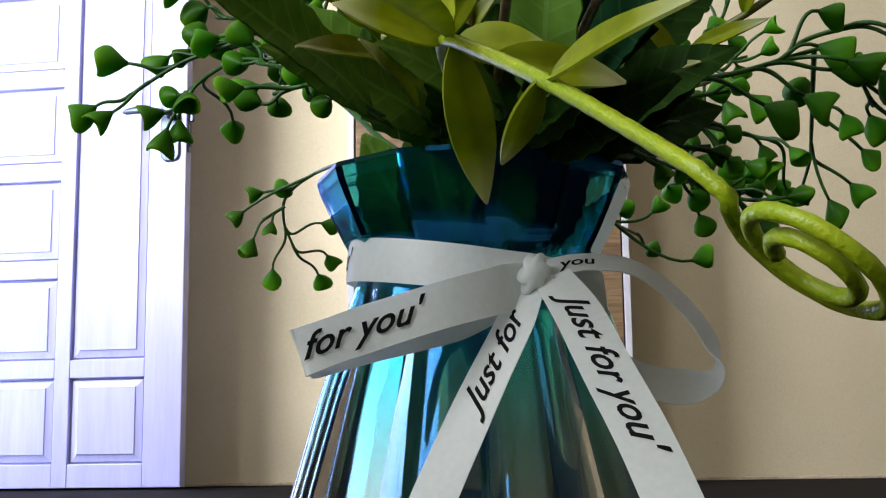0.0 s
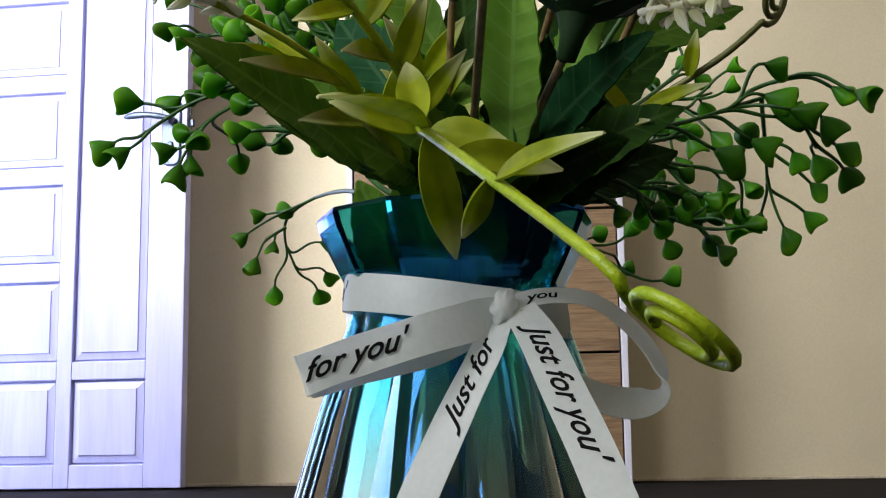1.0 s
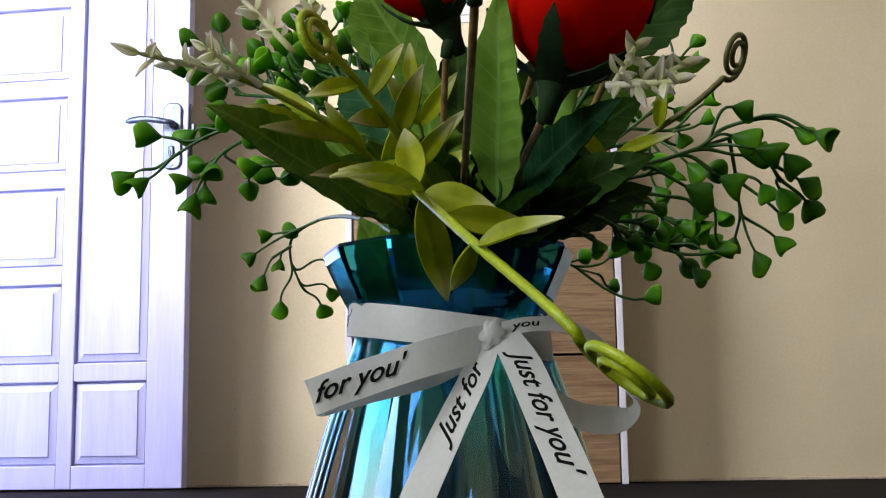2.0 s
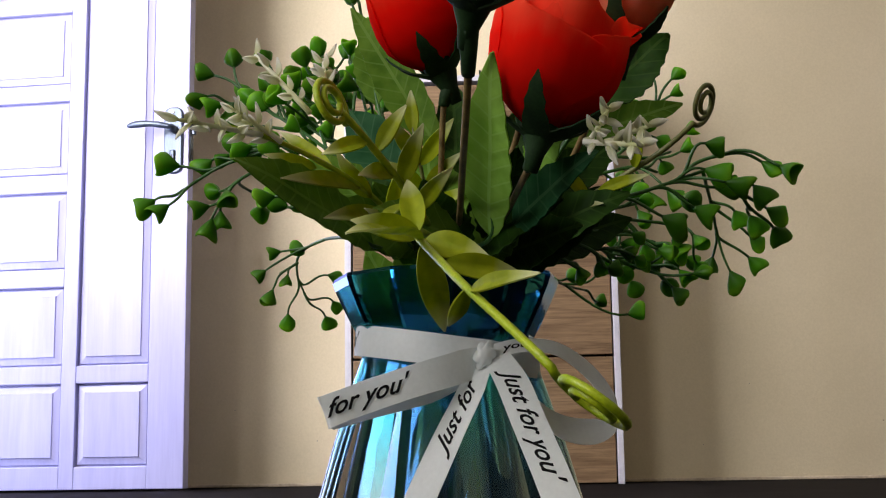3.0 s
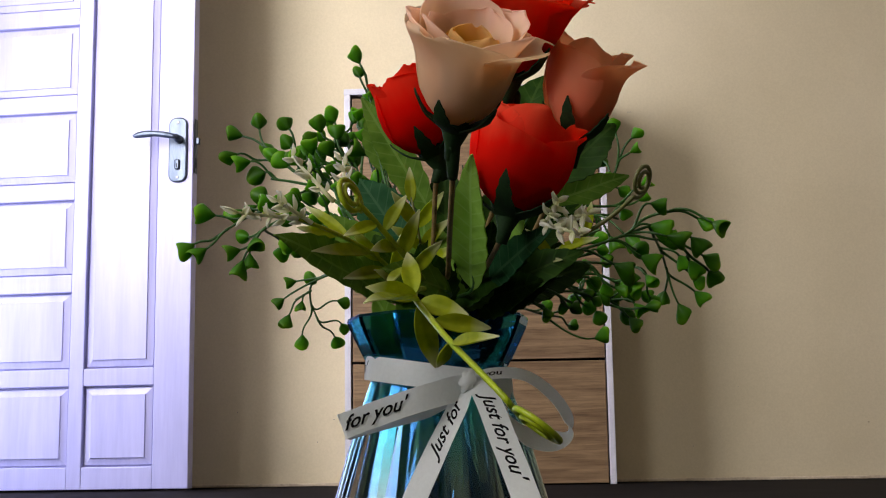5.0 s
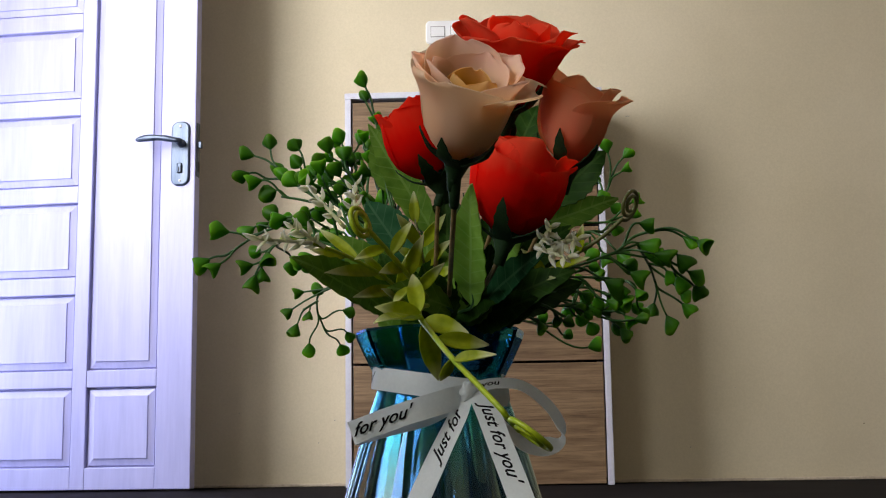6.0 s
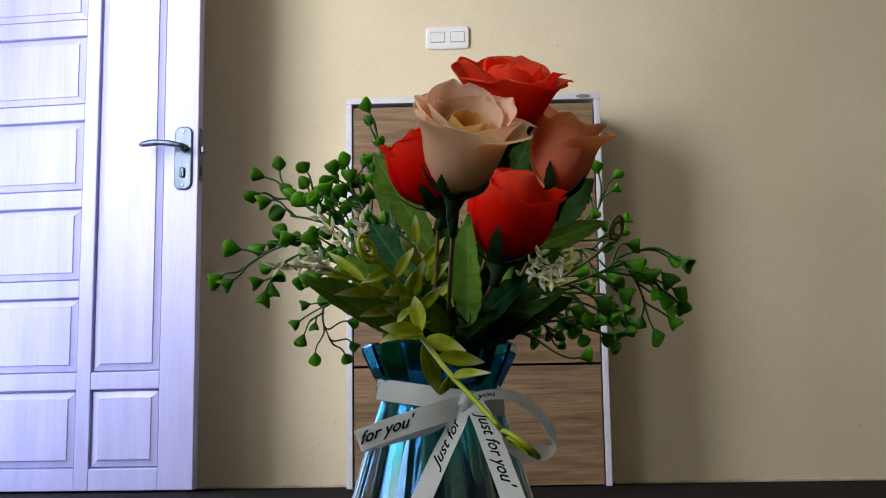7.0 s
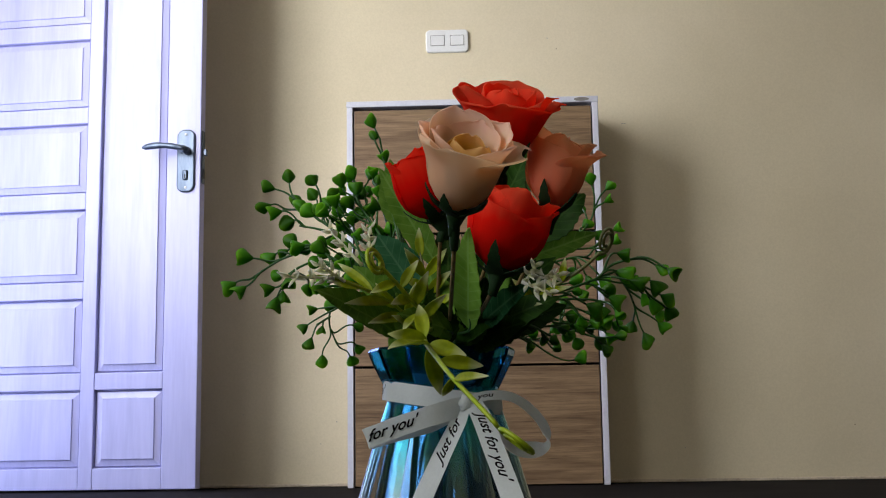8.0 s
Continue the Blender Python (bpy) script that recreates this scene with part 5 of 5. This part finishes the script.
bud_spray('dark green plastic spray of thin drooping twigs with small buds',
    [[(-0.0004, 0.3000, 0.1271), (0.0198, 0.3100, 0.1462), (0.0405, 0.3200, 0.1542), (0.0586, 0.3300, 0.1561)],
     [(0.0198, 0.3100, 0.1462), (0.0372, 0.3100, 0.1488), (0.0504, 0.3200, 0.1437)],
     [(0.0285, 0.3100, 0.1490), (0.0469, 0.3300, 0.1626), (0.0625, 0.3400, 0.1681)],
     [(0.0141, 0.3000, 0.1417), (0.0297, 0.3000, 0.1431), (0.0381, 0.3000, 0.1389)],
     [(0.0227, 0.3100, 0.1476), (0.0424, 0.3300, 0.1597), (0.0551, 0.3400, 0.1743)],
     [(0.0169, 0.3100, 0.1443), (0.0344, 0.3200, 0.1475), (0.0555, 0.3300, 0.1505)]],
    [(0.0609, 0.3300, 0.1543, 0.70), (0.0512, 0.3200, 0.1416, 0.75), (0.0466, 0.3200, 0.1423, 0.65), (0.0650, 0.3400, 0.1693, 0.70), (0.0389, 0.3000, 0.1372, 0.70), (0.0567, 0.3400, 0.1768, 0.70), (0.0572, 0.3300, 0.1484, 0.75), (0.0613, 0.3300, 0.1459, 0.60)])
# yellow-green sprigs
sprig('yellow-green plastic sprig drooping over the rim, coiled tendril end',
    [(-0.0044, 0.2950, 0.1297), (-0.0060, 0.2700, 0.1414), (-0.0081, 0.2200, 0.1380), (-0.0072, 0.1750, 0.1294), (-0.0011, 0.1520, 0.1200), (0.0055, 0.1348, 0.1112), (0.0123, 0.1240, 0.1035), (0.0189, 0.1143, 0.0960)],
    [((-0.0075, 0.1800, 0.1306), (-0.0102, 0.1900, 0.1451), 0.0072),
     ((-0.0066, 0.1750, 0.1296), (-0.0216, 0.1650, 0.1313), 0.0076),
     ((-0.0058, 0.1680, 0.1272), (-0.0185, 0.1310, 0.1211), 0.0086),
     ((-0.0056, 0.1650, 0.1265), (-0.0020, 0.1860, 0.1093), 0.0078),
     ((-0.0055, 0.1680, 0.1272), (0.0094, 0.1650, 0.1221), 0.0078),
     ((-0.0004, 0.1520, 0.1196), (0.0157, 0.1580, 0.1175), 0.0066),
     ((0.0055, 0.1348, 0.1112), (0.0193, 0.1070, 0.1099), 0.0042),
     ((0.0049, 0.1348, 0.1119), (0.0006, 0.1500, 0.1066), 0.0044)], coil=((0.0277, 0.1131, 0.0886), (-0.61, -0.086, -0.788), 0.0090), flowers=[], thick=0.0010)
sprig('yellow-green plastic sprig with pale flower tips and a coil',
    [(-0.0053, 0.2950, 0.1283), (-0.0087, 0.2700, 0.1429), (-0.0153, 0.2450, 0.1445), (-0.0250, 0.2200, 0.1509), (-0.0355, 0.2000, 0.1548), (-0.0470, 0.1850, 0.1574), (-0.0551, 0.1750, 0.1571)],
    [((-0.0250, 0.2200, 0.1509), (-0.0422, 0.1900, 0.1464), 0.0062),
     ((-0.0330, 0.2250, 0.1567), (-0.0500, 0.2400, 0.1709), 0.0050),
     ((-0.0386, 0.2300, 0.1588), (-0.0515, 0.2200, 0.1603), 0.0046),
     ((-0.0198, 0.2350, 0.1461), (-0.0341, 0.2100, 0.1400), 0.0066),
     ((-0.0189, 0.2400, 0.1453), (-0.0142, 0.2300, 0.1609), 0.0062),
     ((-0.0229, 0.2250, 0.1489), (-0.0303, 0.2100, 0.1585), 0.0058),
     ((-0.0156, 0.2500, 0.1410), (-0.0250, 0.2200, 0.1446), 0.0064)], coil=None, flowers=[((-0.0458, 0.1850, 0.1571), (-0.0597, 0.1600, 0.1546)), ((-0.0417, 0.1900, 0.1565), (-0.0511, 0.1800, 0.1620))], thick=0.0010)
sprig('yellow-green plastic sprig with a coiled tendril and pale bracts',
    [(-0.0047, 0.2950, 0.1283), (-0.0060, 0.2700, 0.1414), (-0.0080, 0.2400, 0.1438), (-0.0125, 0.2000, 0.1470), (-0.0198, 0.1850, 0.1549), (-0.0257, 0.1780, 0.1611)],
    [((-0.0125, 0.2000, 0.1470), (-0.0062, 0.1900, 0.1601), 0.0062),
     ((-0.0148, 0.1980, 0.1497), (-0.0218, 0.1800, 0.1449), 0.0060),
     ((-0.0178, 0.1900, 0.1531), (-0.0105, 0.1900, 0.1645), 0.0056),
     ((-0.0198, 0.1850, 0.1549), (-0.0295, 0.1750, 0.1491), 0.0052),
     ((-0.0100, 0.2200, 0.1443), (0.0009, 0.2000, 0.1516), 0.0056),
     ((-0.0110, 0.2150, 0.1450), (-0.0168, 0.1900, 0.1340), 0.0062)], coil=((-0.0280, 0.1770, 0.1622), (0.86, -0.45, 0.25), 0.0066), flowers=[((-0.0339, 0.1850, 0.1624), (-0.0484, 0.1900, 0.1790)), ((-0.0308, 0.1900, 0.1667), (-0.0325, 0.2000, 0.1806))], thick=0.0010)
sprig('yellow-green plastic sprig standing among the stems',
    [(-0.0066, 0.3000, 0.1273), (-0.0095, 0.2900, 0.1519), (-0.0124, 0.2800, 0.1704), (-0.0150, 0.2800, 0.1845)],
    [((-0.0124, 0.2800, 0.1704), (-0.0219, 0.2700, 0.1831), 0.0062),
     ((-0.0124, 0.2800, 0.1704), (-0.0013, 0.2700, 0.1826), 0.0062),
     ((-0.0142, 0.2800, 0.1803), (-0.0149, 0.2800, 0.1945), 0.0056),
     ((-0.0111, 0.2850, 0.1626), (0.0013, 0.2700, 0.1715), 0.0066),
     ((-0.0111, 0.2850, 0.1626), (-0.0229, 0.2700, 0.1692), 0.0062),
     ((-0.0101, 0.2850, 0.1555), (0.0039, 0.2700, 0.1604), 0.0062)], coil=None, flowers=[], thick=0.0009)
sprig('olive plastic sprig with pale flowers and a curled tip',
    [(-0.0023, 0.2900, 0.1265), (0.0171, 0.2800, 0.1447), (0.0402, 0.2780, 0.1582), (0.0610, 0.2680, 0.1692), (0.0716, 0.2666, 0.1775)],
    [((0.0402, 0.2780, 0.1582), (0.0301, 0.2700, 0.1669), 0.0050),
     ((0.0285, 0.2900, 0.1554), (0.0445, 0.2700, 0.1541), 0.0056),
     ((0.0543, 0.2710, 0.1655), (0.0560, 0.2650, 0.1760), 0.0046),
     ((0.0431, 0.2760, 0.1598), (0.0582, 0.2650, 0.1620), 0.0046)], coil=((0.0752, 0.2666, 0.1845), (0.78, -0.50, -0.37), 0.0070), flowers=[((0.0334, 0.1900, 0.1545), (0.0436, 0.1570, 0.1454)), ((0.0348, 0.2000, 0.1563), (0.0387, 0.1800, 0.1601)), ((0.0400, 0.2100, 0.1591), (0.0483, 0.1800, 0.1557))], thick=0.0009)


# ---- ribbon ----
def satin_material():
    m, tree, b = material("white_satin", (0.74, 0.75, 0.72), 0.34)
    n = node(tree, "ShaderNodeTexNoise", Scale=700.0, Detail=2.0)
    tree.links.new(coords(tree), n.inputs["Vector"])
    tree.links.new(ramp(tree, n.outputs["Fac"], [(0.3, (0.73, 0.77, 0.77)), (0.7, (0.82, 0.86, 0.86))]), b.inputs["Base Color"])
    b.inputs["Sheen Weight"].default_value = 0.3
    b.inputs["Anisotropic"].default_value = 0.5
    bump(tree, b, n.outputs["Fac"], 0.25, 0.0001)
    sheer(m, tree, b, (0.86, 0.89, 0.88), 0.50)
    return m


SATIN = satin_material()
INK = noisy("black_ribbon_ink", (0.004, 0.004, 0.005), (0.010, 0.010, 0.011), 300.0, 0.8, 0.0, 0.05)
WIDE = 0.0096


class Strip:
    """A ribbon of even width along a curve, with a side direction at each place."""

    def __init__(self, rows, steps=10):
        self.line = smooth_curve([a for a, b in rows], steps)
        side = smooth_curve([b for a, b in rows], steps)
        self.far = [0.0]
        for a, b in zip(self.line, self.line[1:]):
            self.far.append(self.far[-1] + (b - a).length)
        self.side, self.out = [], []
        n = len(self.line)
        for i in range(n):
            d = (self.line[min(i + 1, n - 1)] - self.line[max(i - 1, 0)]).normalized()
            s = side[i] - d * side[i].dot(d)
            squeeze = min(1.0, side[i].length)
            s.normalize()
            self.side.append(s * squeeze)
            self.out.append(d.cross(s).normalized())

    def place(self, s, v):
        """The place s metres along and v metres across, and the outward direction there."""
        s = min(max(s, 0.0), self.far[-1] - 1e-6)
        i = max(k for k, f in enumerate(self.far) if f <= s)
        t = (s - self.far[i]) / max(1e-9, self.far[i + 1] - self.far[i])
        lerp = lambda q: q[i].lerp(q[i + 1], t)
        return lerp(self.line) + lerp(self.side) * v, lerp(self.out).normalized()

    def solid(self):
        cols = [(-0.5 + k / 6) * WIDE for k in range(7)]
        grid = [[c + s * v + o * 0.00015 * math.cos(v / WIDE * 3.0) for v in cols] for c, s, o in zip(self.line, self.side, self.out)]
        return sheet(grid, 0.00022)


def lettering(words, strip, start, size, parent, flip, toward, v0, stretch, up=None):
    """Printed words wrapped on to a strip: start metres along, flip turns them to read the other way."""
    font = bpy.data.curves.new("words", "FONT")
    font.body, font.size, font.shear, font.resolution_u, font.offset = words, size, 0.65, 3, size * 0.016
    holder = bpy.data.objects.new("words", font)
    scene.collection.objects.link(holder)
    flat = bpy.data.meshes.new_from_object(holder.evaluated_get(bpy.context.evaluated_depsgraph_get()))
    bpy.data.objects.remove(holder)
    bm = bmesh.new()
    bm.from_mesh(flat)
    bmesh.ops.subdivide_edges(bm, edges=[e for e in bm.edges if e.calc_length() > size * 0.25], cuts=2)
    way = -1 if flip else 1
    for v in bm.verts:
        p, o = strip.place(start + way * v.co.x * stretch, (way if up is None else up) * (v.co.y - v0))
        if o.dot(toward) < 0:
            o = -o
        v.co = p + o * 0.00035
    data = bpy.data.meshes.new("lettering")
    bm.to_mesh(data)
    bm.free()
    data.materials.append(INK)
    ob = new("lettering", data)
    ob.parent = parent
    ob["label"] = "black printed words on the ribbon"
    return ob


KNOT = Vector((0.0075, 0.2620, 0.1087))
LOOP_LEFT = [((0.0069, 0.2640, 0.1080), (0.15, 0.1, 0.6)), ((0.0007, 0.2570, 0.1047), (0.20, 0.28, 0.95)), ((-0.0109, 0.2510, 0.1010), (0.25, 0.32, 0.95)), ((-0.0250, 0.2470, 0.0963), (0.28, 0.28, 0.93)), ((-0.0369, 0.2430, 0.0918), (-0.28, 0.2, 0.95)), ((-0.0380, 0.2445, 0.0913), (-0.4, 0, 0.92)), ((-0.0361, 0.2490, 0.0916), (-0.3, 0, 0.95)), ((-0.0228, 0.2520, 0.0953), (0.2, 0, 0.97)), ((-0.0086, 0.2560, 0.0991), (0.2, 0, 0.97)), ((0.0044, 0.2650, 0.1044), (0.2, 0, 0.6))]
TAIL_INNER = [((0.0064, 0.2620, 0.1069), (0.7, -0.2, 0.25)), ((0.0027, 0.2560, 0.0973), (0.9, -0.25, 0.4)), ((-0.0034, 0.2520, 0.0850), (0.9, -0.25, 0.42)), ((-0.0100, 0.2500, 0.0710), (0.9, -0.25, 0.42)), ((-0.0165, 0.2490, 0.0567), (0.9, -0.25, 0.42))]
TAIL_OUTER = [((0.0107, 0.2600, 0.1073), (0.75, 0, 0.3)), ((0.0151, 0.2500, 0.0988), (0.92, -0.1, 0.3)), ((0.0193, 0.2370, 0.0871), (0.94, -0.1, 0.3)), ((0.0240, 0.2220, 0.0742), (0.94, -0.1, 0.3)), ((0.0291, 0.2120, 0.0594), (0.94, -0.1, 0.35))]
LOOP_RIGHT = [((0.0091, 0.2620, 0.1090), (0, 0.75, 0.5)), ((0.0179, 0.2660, 0.1111), (0, 0.85, 0.45)), ((0.0286, 0.2720, 0.1104), (0.2, 0.9, 0.4)), ((0.0380, 0.2760, 0.1043), (0.4, 0.85, 0.3)), ((0.0442, 0.2760, 0.0959), (0.45, 0.85, 0.2)), ((0.0446, 0.2750, 0.0889), (0.15, 0.8, 0.6)), ((0.0380, 0.2730, 0.0855), (0, 0.6, 0.8)), ((0.0281, 0.2700, 0.0878), (-0.1, 0.6, 0.8)), ((0.0194, 0.2660, 0.0965), (-0.2, 0.75, 0.6)), ((0.0106, 0.2620, 0.1068), (0, 0.8, 0.4))]


def ribbon_bow():
    bow = empty("ribbon_bow", pose(0, 0, 0), "white satin ribbon tied round the vase, black printed words", "ribbon")
    band_rows = []
    for k in range(25):
        a = k * math.tau / 24 - 1.1
        r = 0.0294 + (0.0012 if k in (0, 24) else 0)
        n = Vector((math.cos(a), math.sin(a), 0))
        band_rows.append((AXIS + n * r + Vector((0, 0, 0.1118 - 0.0046 * math.cos(a + 0.35))), Vector((-0.08 * math.cos(a), -0.08 * math.sin(a), 1))))
    strips = {"band": Strip(band_rows, 4), "left_loop": Strip(LOOP_LEFT), "inner_tail": Strip(TAIL_INNER), "outer_tail": Strip(TAIL_OUTER), "right_loop": Strip(LOOP_RIGHT)}
    obs = {name: part(name, s.solid(), SATIN, bow, "", True) for name, s in strips.items()}
    bm = bmesh.new()
    bmesh.ops.create_uvsphere(bm, u_segments=30, v_segments=18, radius=1)
    for v in bm.verts:
        a = math.atan2(v.co.z, v.co.x)
        k = 1 + 0.16 * math.sin(6 * a + 4 * v.co.y)
        v.co = Vector((v.co.x * 0.0029 * k, v.co.y * 0.0028, v.co.z * 0.0041 * k))
    knot = part("knot", bm, SATIN, bow, "tight pinched knot", True)
    knot.matrix_local = Matrix.Translation(KNOT + Vector((-0.0005, -0.0022, -0.0008))) @ pose(0, 0, 0, 0, 18, 0)
    front = Vector((0, -1, 0))
    lettering("for you'", strips["left_loop"], 0.0535, 0.0070, obs["left_loop"], True, front, 0.0018, 1.08, 1)
    lettering("you'", strips["band"], 0.1240, 0.0068, obs["band"], False, Vector((-0.8, -0.6, 0)), 0.0020, 0.92)
    lettering("you", strips["right_loop"], 0.0030, 0.0062, obs["right_loop"], False, Vector((-0.2, -0.9, 0.3)), 0.0018, 0.9)
    lettering("Just for", strips["inner_tail"], 0.0318, 0.0070, obs["inner_tail"], True, front, 0.0018, 1.05)
    lettering("Just for you'", strips["outer_tail"], 0.0075, 0.0070, obs["outer_tail"], False, front, 0.0018, 1.33)


ribbon_bow()
